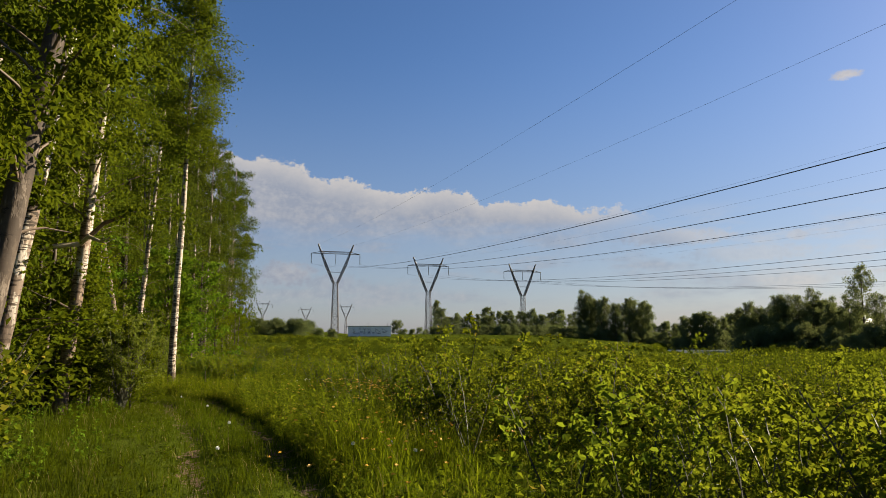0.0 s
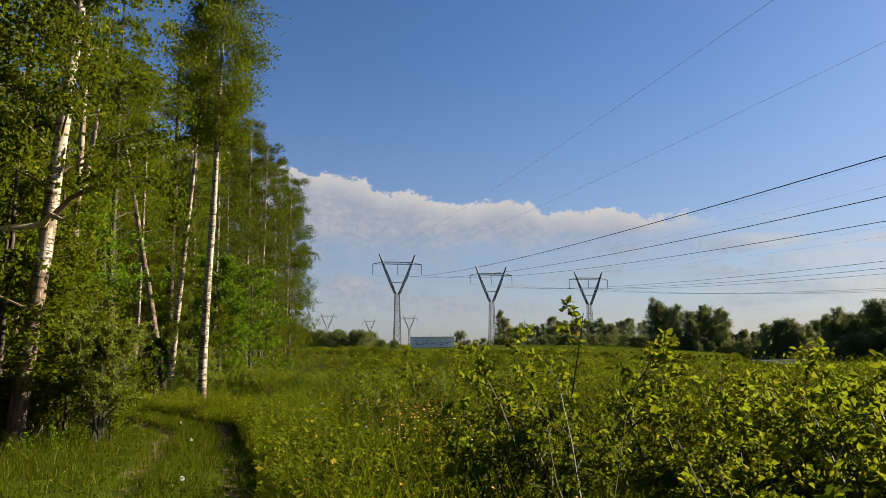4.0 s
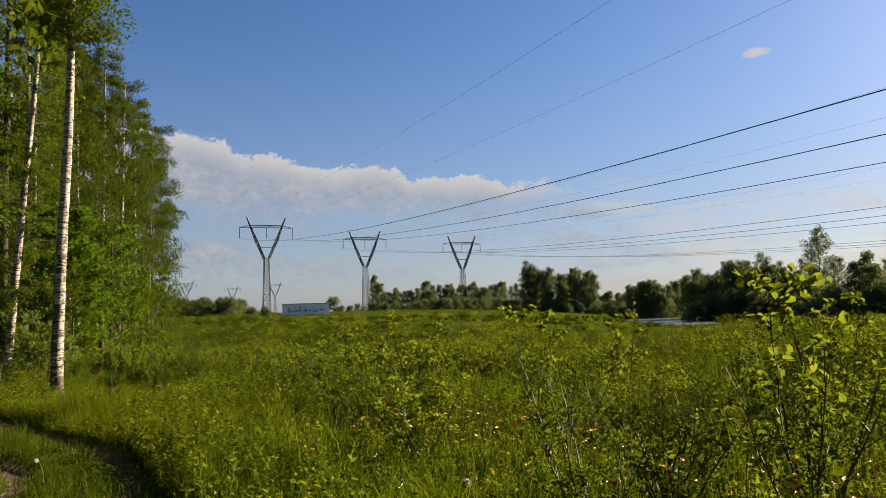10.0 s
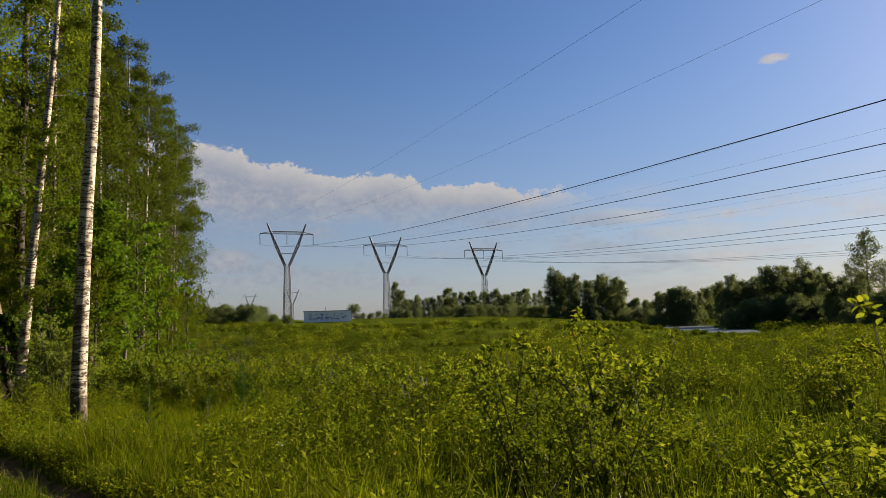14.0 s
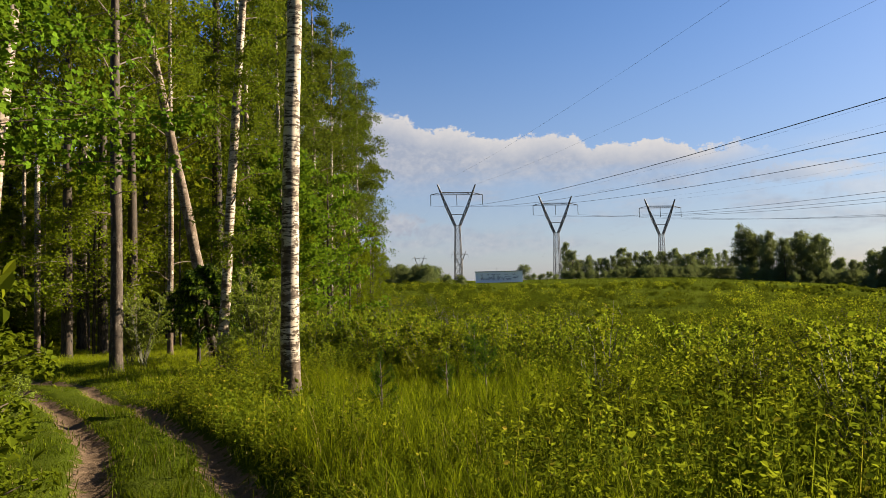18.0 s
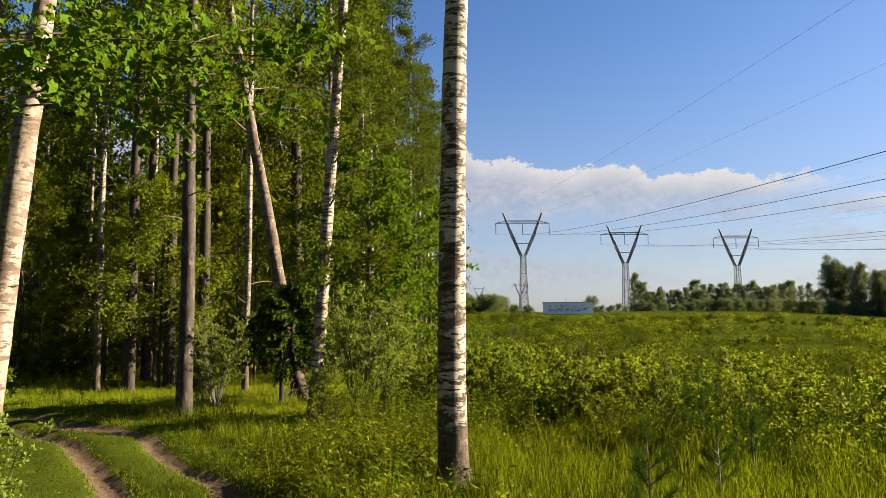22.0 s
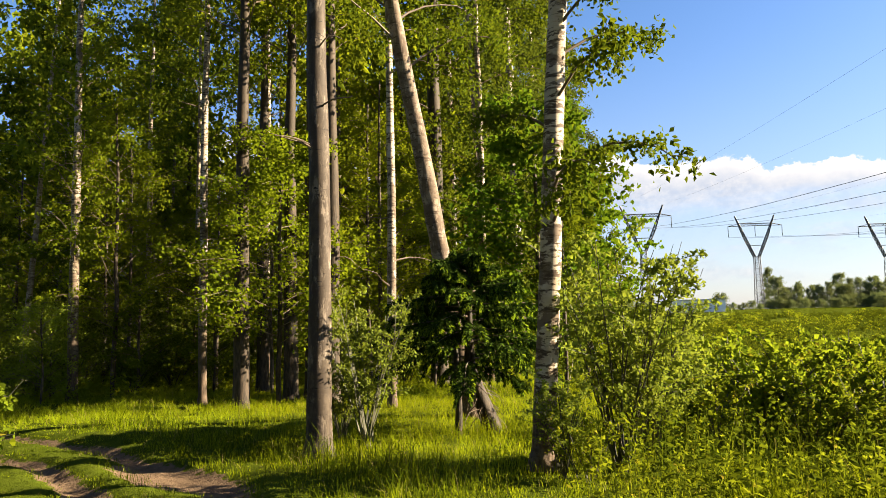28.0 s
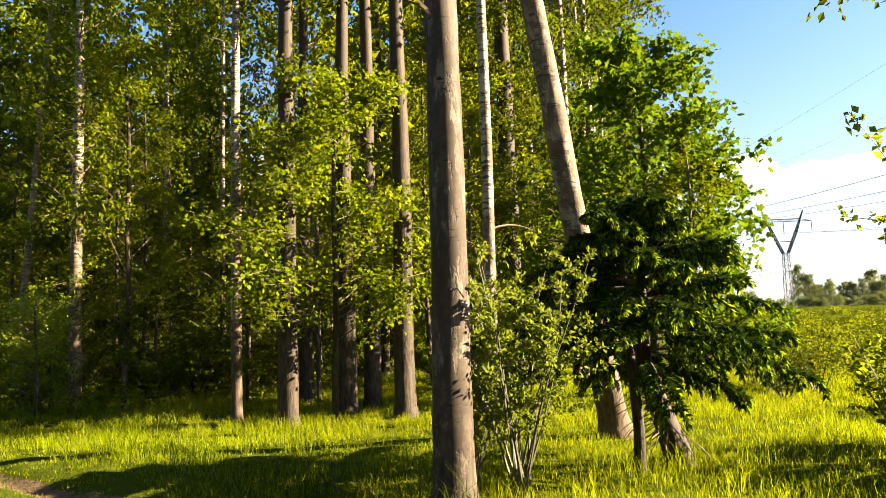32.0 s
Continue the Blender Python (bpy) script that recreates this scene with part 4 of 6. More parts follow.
# the edge of the wood beyond, with overhanging crowns
for kind, x, y, turn in ((5, -19.8, 46.0, 10), (7, -20.0, 50.0, 130), (8, -21.0, 54.5, 250), (7, -21.8, 60.5, 60), (8, -22.6, 66.0, 330), (7, -23.6, 72.5, 200), (8, -24.6, 79.5, 20), (7, -25.6, 84.0, 100), (8, -29.0, 94.0, 290)):
    plant(kind, x, y, turn, 1.15)
for kind, x, y, turn, size in ((6, -21.6, 46.8, 0, 1.45), (7, -24.0, 54.0, 180, 1.42), (8, -24.6, 59.0, 40, 1.4), (7, -25.6, 64.5, 10, 1.4), (8, -27.0, 71.0, 140, 1.35), (7, -28.0, 77.0, 240, 1.35)):
    plant(kind, x, y, turn, size)
# a tall edge tree whose boughs reach out and hang their tips over the meadow
bough_tree = make_tree("forest_tree", "tall birch with drooping boughs over the meadow", "tree", FOREST, BARK_WHITE, EDGE_LEAF, 39, h=19, r=0.14, start=0.2, spread=2.3, leaves=8000, size=0.15, fuzz=0.08, limbs=40, hang=1.0)
stand(bough_tree, -25.4, 82.0)
rng = np.random.default_rng(12)
for tip_x, tip_z, from_z in ((3.1, 12.9, 11.2), (0.9, 17.6, 15.8), (2.2, 11.6, 10.6)):
    line = np.array([(0.1, 0, from_z), (tip_x * 0.4, -0.1, from_z * 0.45 + tip_z * 0.55), (tip_x * 0.75, -0.2, tip_z + 0.1), (tip_x, -0.3, tip_z - 0.2)])
    part("bough", Shape().tube(line, (0.05, 0.035, 0.02, 0.008), 5), TWIG, bough_tree, smooth=True)
    strand = Shape()
    for k in range(22):
        q = rng.uniform(0.45, 1.0)
        p0 = np.array([np.interp(q, (0, 0.35, 0.7, 1), line[:, i]) for i in range(3)])
        w = bent_line(p0, (rng.normal(0, 0.7), rng.normal(0, 0.7), rng.uniform(0.0, 0.7)), rng.uniform(0.9, 2.1), 6, 1.2, 0.1, rng)
        f = rng.uniform(0, 6, 46)
        i = np.minimum(f.astype(int), 5)
        u = (f - i)[:, None]
        strand.leaves(w[i] * (1 - u) + w[i + 1] * u + rng.normal(0, 0.06, (46, 3)), rng.normal(0, 0.6, (46, 3)) - (0, 0, 0.8), rng.uniform(0.1, 0.2, 46), 0.62, rng)
    part("hanging_foliage", strand, EDGE_LEAF, bough_tree)
# trees standing close behind the first birches
for kind, x, y, turn in ((1, -8.2, 6.5, 40), (0, -9.5, 9.5, 120), (3, -11.0, 12.0, 0), (2, -7.6, 4.0, 200), (0, -12.5, 8.0, 300), (1, -10.6, 15.8, 250), (0, -13.5, 19.0, 80), (2, -9.0, 12.4, 160), (3, -14.0, 14.0, 20), (0, -9.4, 7.6, 75), (1, -10.2, 10.6, 215), (2, -9.6, 14.2, 330), (2, -11.2, 17.4, 45), (1, -12.4, 16.2, 290), (2, -8.4, 9.2, 15), (0, -12.6, 20.8, 130), (5, -11.3, 21.1, 70)):
    plant(kind, x, y, turn)
# the rest of the wood
rng = np.random.default_rng(8)
spots = []
while len(spots) < 24:
    x, y = rng.uniform(-46, -8), rng.uniform(4, 100)
    edge = -9.5 if y < 14 else np.interp(y, (14, 24, 32, 40, 60, 100), (-12, -19, -27, -24, -23, -30))
    if x > edge - 0.6 or abs(float(trail_offset(x, y))) < 3.2:
        continue
    if 20 < y < 38 and x > -34 and rng.uniform() < 0.75:
        continue
    if any((x - a) ** 2 + (y - b) ** 2 < 9 for a, b in spots):
        continue
    spots.append((x, y))
    plant(int(rng.choice(5, p=(0.28, 0.22, 0.2, 0.14, 0.16))), x, y, rng.uniform(0, 360))


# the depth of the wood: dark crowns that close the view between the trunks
deep_kinds = [make_tree("forest_tree", lab, "tree", FOREST, BARK_DARK, LIFTED_FOREST_LEAF, 40 + k, sides=6, **shape) for k, (lab, shape) in enumerate((
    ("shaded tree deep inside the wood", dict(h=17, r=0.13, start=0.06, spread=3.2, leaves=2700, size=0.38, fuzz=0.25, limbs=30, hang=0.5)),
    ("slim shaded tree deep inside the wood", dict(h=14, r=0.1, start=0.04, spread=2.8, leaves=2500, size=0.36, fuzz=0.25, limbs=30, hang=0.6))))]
rng = np.random.default_rng(44)
deep_spots = []
while len(deep_spots) < 84:
    x, y = rng.uniform(-95, -14), rng.uniform(-4, 125)
    edge = np.interp(y, (0, 14, 24, 32, 44, 54, 75, 125), (-15, -17, -28, -40, -36, -29, -29.5, -40))
    if x > edge or abs(float(trail_offset(x, y))) < 3.0 or any((x - a) ** 2 + (y - b) ** 2 < 7 for a, b in deep_spots):
        continue
    k = len(deep_spots) % 2
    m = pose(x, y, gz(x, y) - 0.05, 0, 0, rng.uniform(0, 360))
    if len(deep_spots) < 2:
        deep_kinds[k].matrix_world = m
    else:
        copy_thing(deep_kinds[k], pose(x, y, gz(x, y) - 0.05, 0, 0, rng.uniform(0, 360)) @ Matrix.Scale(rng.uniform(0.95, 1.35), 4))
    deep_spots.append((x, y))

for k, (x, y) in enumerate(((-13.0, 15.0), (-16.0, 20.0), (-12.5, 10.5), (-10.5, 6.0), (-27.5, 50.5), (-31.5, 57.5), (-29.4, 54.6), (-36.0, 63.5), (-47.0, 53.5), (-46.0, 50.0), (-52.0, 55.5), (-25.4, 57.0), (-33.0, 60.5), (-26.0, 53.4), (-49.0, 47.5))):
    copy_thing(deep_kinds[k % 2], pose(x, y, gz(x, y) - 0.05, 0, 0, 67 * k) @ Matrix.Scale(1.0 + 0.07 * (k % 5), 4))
# thicket of young birches on the left of the trail and at the forest edge
YOUNG = "young birches under the wood"
young = [make_tree("young_birch", lab, "tree", YOUNG, BARK_GREY, mat, 46 + k, sides=7, **shape) for k, (lab, mat, shape) in enumerate((
    ("dense leafy young birch in the thicket", THICKET_LEAF, dict(h=5.0, r=0.035, start=0.03, spread=1.3, leaves=4800, size=0.1, limbs=26, twigs=5, hang=0.25, droop=0.15, level=0.6)),
    ("slender young birch in the thicket", THICKET_LEAF, dict(h=6.5, r=0.04, start=0.06, spread=1.2, leaves=4400, size=0.1, limbs=28, twigs=5, hang=0.4, level=0.5)),
    ("low leafy maple sapling in the thicket", THICKET_LEAF, dict(h=3.2, r=0.025, start=0.04, spread=1.15, leaves=3600, size=0.092, limbs=24, twigs=5, hang=0.1, wide=0.8, droop=0.08, level=0.75))))]
# lightened leaves stand in for the sun that falls between the trunks
under = make_tree("young_birch", "young birch with lightened leaves inside the wood edge", "tree", YOUNG, BARK_GREY, LIFTED_UNDER_LEAF, 49, sides=7, h=7.5, r=0.045, start=0.2, spread=1.8, leaves=8200, size=0.075, limbs=30, twigs=5, hang=0.4, level=0.5)
for k, (x, y) in enumerate(((-25.0, 42.6), (-27.8, 43.6), (-30.2, 42.4), (-33.2, 44.2), (-36.2, 45.4), (-21.4, 43.2), (-29.0, 46.4), (-32.0, 48.2), (-38.4, 46.2), (-24.0, 46.6), (-40.6, 44.6), (-34.2, 41.6), (-43.0, 47.6), (-28.8, 40.6), (-22.6, 44.8), (-37.0, 42.8))):
    m = pose(x, y, gz(x, y) - 0.04, 0, 0, 71 * k)
    if k == 0:
        under.matrix_world = m
    else:
        copy_thing(under, m @ Matrix.Scale(0.85 + 0.1 * (k % 5), 4))
# front saplings: their lighter leaf colour lifts the shaded edge of the wood
front = make_tree("rowan_sapling", "leafy rowan sapling at the edge of the wood", "tree", YOUNG, BARK_GREY, LIFTED_SAPLING_LEAF, 50, sides=7, h=3.4, r=0.022, start=0.03, spread=1.5, leaves=5200, size=0.085, limbs=30, twigs=6, hang=0.3, wide=0.5, level=0.5, fuzz=0.05)
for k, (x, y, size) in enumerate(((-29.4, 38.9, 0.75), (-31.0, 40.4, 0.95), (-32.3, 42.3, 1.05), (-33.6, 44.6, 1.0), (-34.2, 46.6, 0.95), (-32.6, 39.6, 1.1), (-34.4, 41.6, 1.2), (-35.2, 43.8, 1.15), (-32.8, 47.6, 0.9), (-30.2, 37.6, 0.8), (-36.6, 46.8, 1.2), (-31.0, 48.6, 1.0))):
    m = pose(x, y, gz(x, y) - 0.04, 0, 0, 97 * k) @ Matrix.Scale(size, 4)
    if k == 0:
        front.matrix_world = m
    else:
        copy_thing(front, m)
for k, (kind, x, y, turn) in enumerate(((0, -7.0, 8.4, 0), (1, -8.2, 10.8, 50), (2, -8.4, 9.6, 20), (0, -9.3, 12.0, 140), (1, -8.6, 15.2, 80), (0, -9.2, 17.0, 200), (1, -10.4, 19.2, 320), (0, -10.8, 17.4, 20),
                                     (0, -12.0, 20.6, 100), (1, -9.6, 13.0, 260), (0, -7.4, 8.2, 170), (1, -8.8, 10.0, 10), (0, -11.5, 15.0, 45), (1, -13.2, 18.0, 85), (0, -13.8, 21.5, 300), (2, -12.4, 21.8, 130), (1, -15.2, 22.6, 15),
                                     (0, -16.8, 43.6, 65), (0, -17.0, 52.0, 200), (0, -18.0, 57.0, 100), (0, -18.9, 63.5, 30), (1, -20.2, 69.0, 60), (0, -21.4, 76.0, 80),
                                     (0, -29.0, 44.0, 20), (1, -33.0, 42.5, 70), (0, -36.5, 43.0, 120), (2, -34.5, 44.6, 200), (0, -30.5, 49.0, 310), (1, -40.0, 46.0, 0), (2, -27.5, 46.5, 90), (0, -21.0, 45.0, 150), (2, -39.0, 43.0, 10),
                                     (2, -8.2, 15.4, 130), (0, -9.4, 16.2, 20), (2, -9.2, 17.4, 300), (0, -8.9, 11.7, 70), (2, -27.0, 42.6, 75), (2, -28.5, 41.2, 75), (0, -5.0, 3.0, 30), (1, -6.2, 5.4, 110), (2, -6.0, 8.6, 70), (0, -6.2, 7.4, 210), (0, -7.4, 9.6, 30), (2, -5.2, 7.9, 100), (0, -9.6, 11.6, 77), (1, -10.8, 13.2, 99), (2, -9.4, 18.2, 60), (2, -7.1, 16.0, 310), (0, -8.4, 16.7, 200), (2, -7.5, 16.5, 120), (2, -9.0, 17.4, 30), (2, -8.9, 18.8, 140), (2, -9.7, 20.0, 260), (2, -10.5, 21.2, 350))):
    m = pose(x, y, gz(x, y) - 0.04, 0, 0, turn)
    if k < 3:
        young[kind].matrix_world = m
    else:
        copy_thing(young[kind], m @ Matrix.Scale(0.6 if k > 45 else 1.0, 4))


# bright maple behind the spruce, and oak-like young growth on the dark trunks
def make_broad(label, seed, leaf=BROAD_LEAF, name="maple_tree", **shape):
    return make_tree(name, label, "tree", "", BARK_DARK, leaf, seed, **shape)


stand(make_broad("bright green young maple at the forest edge", 51, h=8.0, r=0.09, start=0.1, spread=2.35, leaves=9000, size=0.14, limbs=60, twigs=8, fuzz=0.05, lobed=True, droop=0.1, hang=0.15, wide=0.85, rise=0.6), -17.8, 45.0)
stand(make_broad("bright young maple beyond the birches", 52, h=8.0, r=0.09, start=0.1, spread=2.6, leaves=4800, size=0.16, limbs=34, droop=0.1, hang=0.15, wide=0.85, rise=0.6), -17.6, 50.5)
stand(make_broad("young oak with yellow-green leaves in front of dark trunks", 53, OAK_LEAF, "oak_tree", h=6.6, r=0.05, start=0.22, spread=2.1, leaves=15000, size=0.07, limbs=44, fuzz=0.04, lobed=True, droop=0.1, hang=0.1, wide=0.8, rise=0.4), -22.9, 40.0)
stand(make_broad("leafy young maple reaching over the trail", 54, h=7.0, r=0.06, start=0.48, spread=2.7, leaves=9500, size=0.085, limbs=44, one_side=-0.15, droop=0.08, hang=0.2, lobed=True, rise=0.3), -14.7, 25.3)


def build_spruce(h, spread, seed):
    """A domed young spruce: boughs with hanging fringes of fresh shoots round a dark core, on a bare leaning foot."""
    rng = np.random.default_rng(seed)
    root = tagged(new("spruce_tree"), "young dark spruce with bright green hanging tips", "tree")
    stem = np.array([(0.34, 0.2, -0.25), (0.3, 0.18, 0.1), (0.17, 0.1, 0.55), (0.0, 0.0, 1.1), (0.02, 0.0, h * 0.65), (0.04, 0.0, h)])
    part("trunk", Shape().tube(stem, (0.2, 0.16, 0.13, 0.1, 0.05, 0.006), 12, 0.08, rng), BARK_DARK, root, smooth=True)
    limb, old, fresh = Shape(), Shape(), Shape()
    boughs = 62
    for k in range(boughs):
        u = ((k + rng.uniform(0, 0.6)) / boughs) ** 0.85
        z = 1.08 + (h - 1.13) * u
        a = k * 2.4 + rng.normal(0, 0.25)
        reach = spread * (1 - u) ** 0.6 * rng.uniform(0.72, 1.12) * (0.75 + 0.25 * min(1, u * 5))
        hangs = 0.34 if u > 0.12 else 0.5
        p = bent_line((0, 0, z), (math.cos(a), math.sin(a), 0.22 - 0.2 * (1 - u)), reach * 1.15, 7, hangs * 0.55, 0.04, rng)
        p[5:, 2] += (0.015, 0.04, 0.075)
        limb.tube(p, np.linspace(0.017, 0.003, 8), 4)
        for w in range(17):
            q = 0.16 + 0.84 * (w + rng.uniform(0, 1)) / 17
            s0 = np.array([np.interp(q, np.linspace(0, 1, 8), p[:, i]) for i in range(3)])
            b = a + (1 if w % 2 else -1) * rng.uniform(0.35, 0.95)
            long_ = (0.1 + reach * 0.2) * (1.25 - 0.6 * q)
            tw = bent_line(s0, (math.cos(b), math.sin(b), -0.15), long_ * rng.uniform(0.8, 1.2), 4, 1.0, 0.05, rng)
            limb.tube(tw[::2], (0.004, 0.003, 0.0015), 3)
            way_ = np.diff(tw, axis=0)
            way_ /= np.linalg.norm(way_, axis=1)[:, None] + 1e-6
            for shape, n, lo, length, broad, tilt in ((old, 76, 0.0, 0.075, 0.3, 0.6), (fresh, 36 if q > 0.4 else 4, 2.0, 0.08, 0.23, 0.32)):
                q2 = rng.uniform(lo, 4, n)
                i = np.minimum(q2.astype(int), 3)
                f = (q2 - i)[:, None]
                at = tw[i] * (1 - f) + tw[i + 1] * f
                along = way_[i] + rng.normal(0, tilt, (n, 3)) - (0, 0, 0.3)
                shape.leaves(at, along, length * rng.uniform(0.7, 1.35, n), broad, rng, 0.05)
    # dead twigs that hang round the bare foot
    skirt = Shape()
    for k in range(90):
        a, z = rng.uniform(0, 6.28), rng.uniform(0.35, 1.15)
        c = np.array([np.interp(z, stem[:, 2], stem[:, i]) for i in range(3)])
        skirt.tube(bent_line(c, (math.cos(a), math.sin(a), rng.uniform(-0.5, 0.1)), rng.uniform(0.25, 0.75), 5, 0.55, 0.14, rng), np.linspace(0.009, 0.002, 6), 3)
    tagged(part("branchwork", limb, TWIG, root), kind="stuff")
    tagged(part("dead_twigwork", skirt, TWIG, root, "bare dead brown twigs"), kind="stuff")
    part("old_needles", old, SPRUCE_OLD, root, "dark old needles")
    part("new_needles", fresh, SPRUCE_TIP, root, "fresh bright green shoots")
    return root


stand(build_spruce(3.1, 1.72, 61), -17.0, 37.05)
thin = Shape().tube([(0, 0, -0.2), (0.02, 0, 0.5), (-0.01, 0.03, 1.0), (-0.05, 0.1, 1.4)], (0.075, 0.06, 0.055, 0.04), 8, 0.05, np.random.default_rng(3))
stand(tagged(part("dead_stem", thin, BARK_DARK, smooth=True), "thin dark dead stem beside the spruce", "tree trunk"), -17.05, 36.6)


# ---- far tree lines ----
FAR_GROUP = "trees of the far tree line"
far_kinds = []
for k, shape in enumerate((dict(h=10, r=0.14, start=0.03, spread=3.0, leaves=5200, size=0.33, fuzz=0.22, limbs=30, rise=0.8, hang=0.5), dict(h=9, r=0.13, start=0.03, spread=2.9, leaves=4600, size=0.33, fuzz=0.22, limbs=28, rise=1.0, hang=0.3),
                           dict(h=12, r=0.15, start=0.05, spread=2.3, leaves=4600, size=0.32, fuzz=0.2, limbs=34, rise=1.4, hang=0.6), dict(h=5, r=0.07, start=0.02, spread=2.4, leaves=2600, size=0.3, fuzz=0.2, limbs=18, rise=0.8, hang=0.2),
                           dict(h=14, r=0.16, start=0.22, spread=2.9, leaves=4200, size=0.3, fuzz=0.18, limbs=30, rise=0.9, hang=0.9))):
    far_kinds.append(make_tree("distant_tree", ("broad dark leafy tree far off", "round dark tree far off", "tall slender tree far off", "low dark bush far off", "tall birch with an open crown far off")[k], "tree", FAR_GROUP, BARK_DARK, HAZED_LEAF, 70 + k, sides=6, twigs=6, **shape))
FAR_TALL = (10.0, 9.0, 12.0, 5.0, 14.0)
far_used = set()


def plant_far(kind, x, y, turn, size=1.0):
    m = pose(x, y, gz(x, y) - 0.8, 0, 0, turn) @ Matrix.Scale(size, 4)
    if kind in far_used:
        return copy_thing(far_kinds[kind], m)
    far_used.add(kind)
    far_kinds[kind].matrix_world = pose(x, y, gz(x, y) - 0.8, 0, 0, turn)


rng = np.random.default_rng(21)
# seen from the middle of the walk: from, to (degrees east of north), distance, how many, lowest and highest top, kinds
for lo, hi, far, n, small, large, kinds_ in ((0.2, 5.0, 222, 11, 6.0, 8.2, (1, 2, 1)), (4.6, 13.0, 224, 20, 6.6, 9.2, (0, 1, 2)), (13.2, 19.2, 188, 17, 9.2, 12.6, (2, 2, 4, 2)), (18.8, 21.6, 214, 7, 5.6, 7.2, (1, 0)),
                                          (21.4, 24.2, 186, 8, 9.0, 11.4, (0, 2, 4)), (24.0, 26.2, 192, 5, 7.4, 9.4, (1, 2)), (26.0, 29.6, 166, 12, 7.8, 10.8, (0, 4, 2)), (29.4, 33.4, 152, 11, 8.4, 11.6, (4, 2, 2)),
                                          (33.4, 35.6, 130, 5, 7.0, 9.0, (2, 0)), (38.0, 47.0, 128, 14, 8.0, 11.0, (0, 2, 4)), (24.0, 40.0, 200, 14, 6.5, 9.0, (0, 1))):
    for k in range(n):
        turn_ = radians(lo + (hi - lo) * (k + rng.uniform(0, 1)) / n)
        yard = far + rng.normal(0, 4)
        kind_ = int(rng.choice(kinds_))
        plant_far(kind_, -4.6 + yard * math.sin(turn_), 13.3 + yard * math.cos(turn_), rng.uniform(0, 360), rng.uniform(small, large) / FAR_TALL[kind_])
for lo, hi, far, n, small, large in ((-3.0, 4.0, 205, 18, 1.6, 3.0), (4.0, 13.0, 196, 30, 2.4, 3.8), (13.0, 22.0, 182, 20, 2.4, 4.4), (26.5, 35.5, 146, 26, 3.4, 5.6), (34.0, 46.0, 118, 24, 3.0, 5.0)):
    for k in range(n):
        turn_ = radians(lo + (hi - lo) * (k + rng.uniform(0, 1)) / n)
        yard = far + rng.normal(0, 3)
        plant_far(3, -4.6 + yard * math.sin(turn_), 13.3 + yard * math.cos(turn_), rng.uniform(0, 360), rng.uniform(small, large) / 5.0)
for deg, far, tall in ((36.0, 126, 14.6), (35.0, 128, 10.0), (37.2, 124, 9.6), (31.9, 150, 12.6), (30.2, 150, 11.4), (44.0, 110, 15.0), (45.6, 112, 12.0)):
    plant_far(4, -4.6 + far * math.sin(radians(deg)), 13.3 + far * math.cos(radians(deg)), 97 * deg % 360, tall / 14.0)
for k in range(64):
    u = k / 63
    plant_far(3, -67 + 41.5 * u + rng.normal(0, 0.6), 160 + rng.normal(0, 4), rng.uniform(0, 360), rng.uniform(0.66, 0.85) * (1.0 if u < 0.92 else 0.6))


# ---- shrubs ----
def shrub_shapes(rng, h, stems, spread, leaves, size, wide=0.7, big=True, upright=1.6, level=0.0):
    wood, leaf = Shape(), Shape()
    lines = []
    for k in range(stems):
        a = k * 2.4 + rng.uniform(0, 1)
        p = bent_line((rng.normal(0, 0.05), rng.normal(0, 0.05), -0.05), (math.cos(a), math.sin(a), upright * rng.uniform(0.8, 1.6)), h * rng.uniform(0.7, 1.1), 6, 0.06, 0.08, rng)
        p[1:, :2] *= min(1.0, spread / (np.abs(p[:, :2]).max() + 1e-6))
        wood.tube(p, np.linspace(0.009 + h * 0.0025, 0.003, 7), 3)
        for w in range(6):
            q = 0.25 + 0.75 * (w + rng.uniform(0, 1)) / 6
            s0 = np.array([np.interp(q, np.linspace(0, 1, 7), p[:, i]) for i in range(3)])
            b = rng.uniform(0, 6.28)
            t = bent_line(s0, (math.cos(b), math.sin(b), rng.uniform(0.3, 1.0)), h * rng.uniform(0.14, 0.34) * (1.2 - 0.6 * q), 4, 0.2, 0.12, rng)
            wood.tube(t[::2], (0.005, 0.003, 0.002), 3)
            lines.append(t)
    lines = np.array(lines)
    pick = rng.integers(0, len(lines), leaves)
    q = rng.uniform(0.3, 4, leaves)
    i = np.minimum(q.astype(int), 3)
    f = (q - i)[:, None]
    at = lines[pick, i] * (1 - f) + lines[pick, i + 1] * f + rng.normal(0, 0.02, (leaves, 3))
    along = rng.normal(0, 0.8, (leaves, 3)) + np.array((0, 0, 0.1))
    grown = size * rng.uniform(0.55, 1.25, leaves)
    if big:
        leaf.big_leaves(at, along, grown, wide, rng)
    else:
        leaf.leaves(at, along, grown, wide, rng, level=level)
    return wood, leaf


def make_shrub(name, label, leaf_mat, seed, **shape):
    wood, leaf = shrub_shapes(np.random.default_rng(seed), **shape)
    root = tagged(new(name), label, "shrub", "shrubs of the overgrown meadow")
    tagged(part("stemwork", wood, GREEN_STEM, root), kind="stuff")
    part("foliage", leaf, leaf_mat, root)
    return root


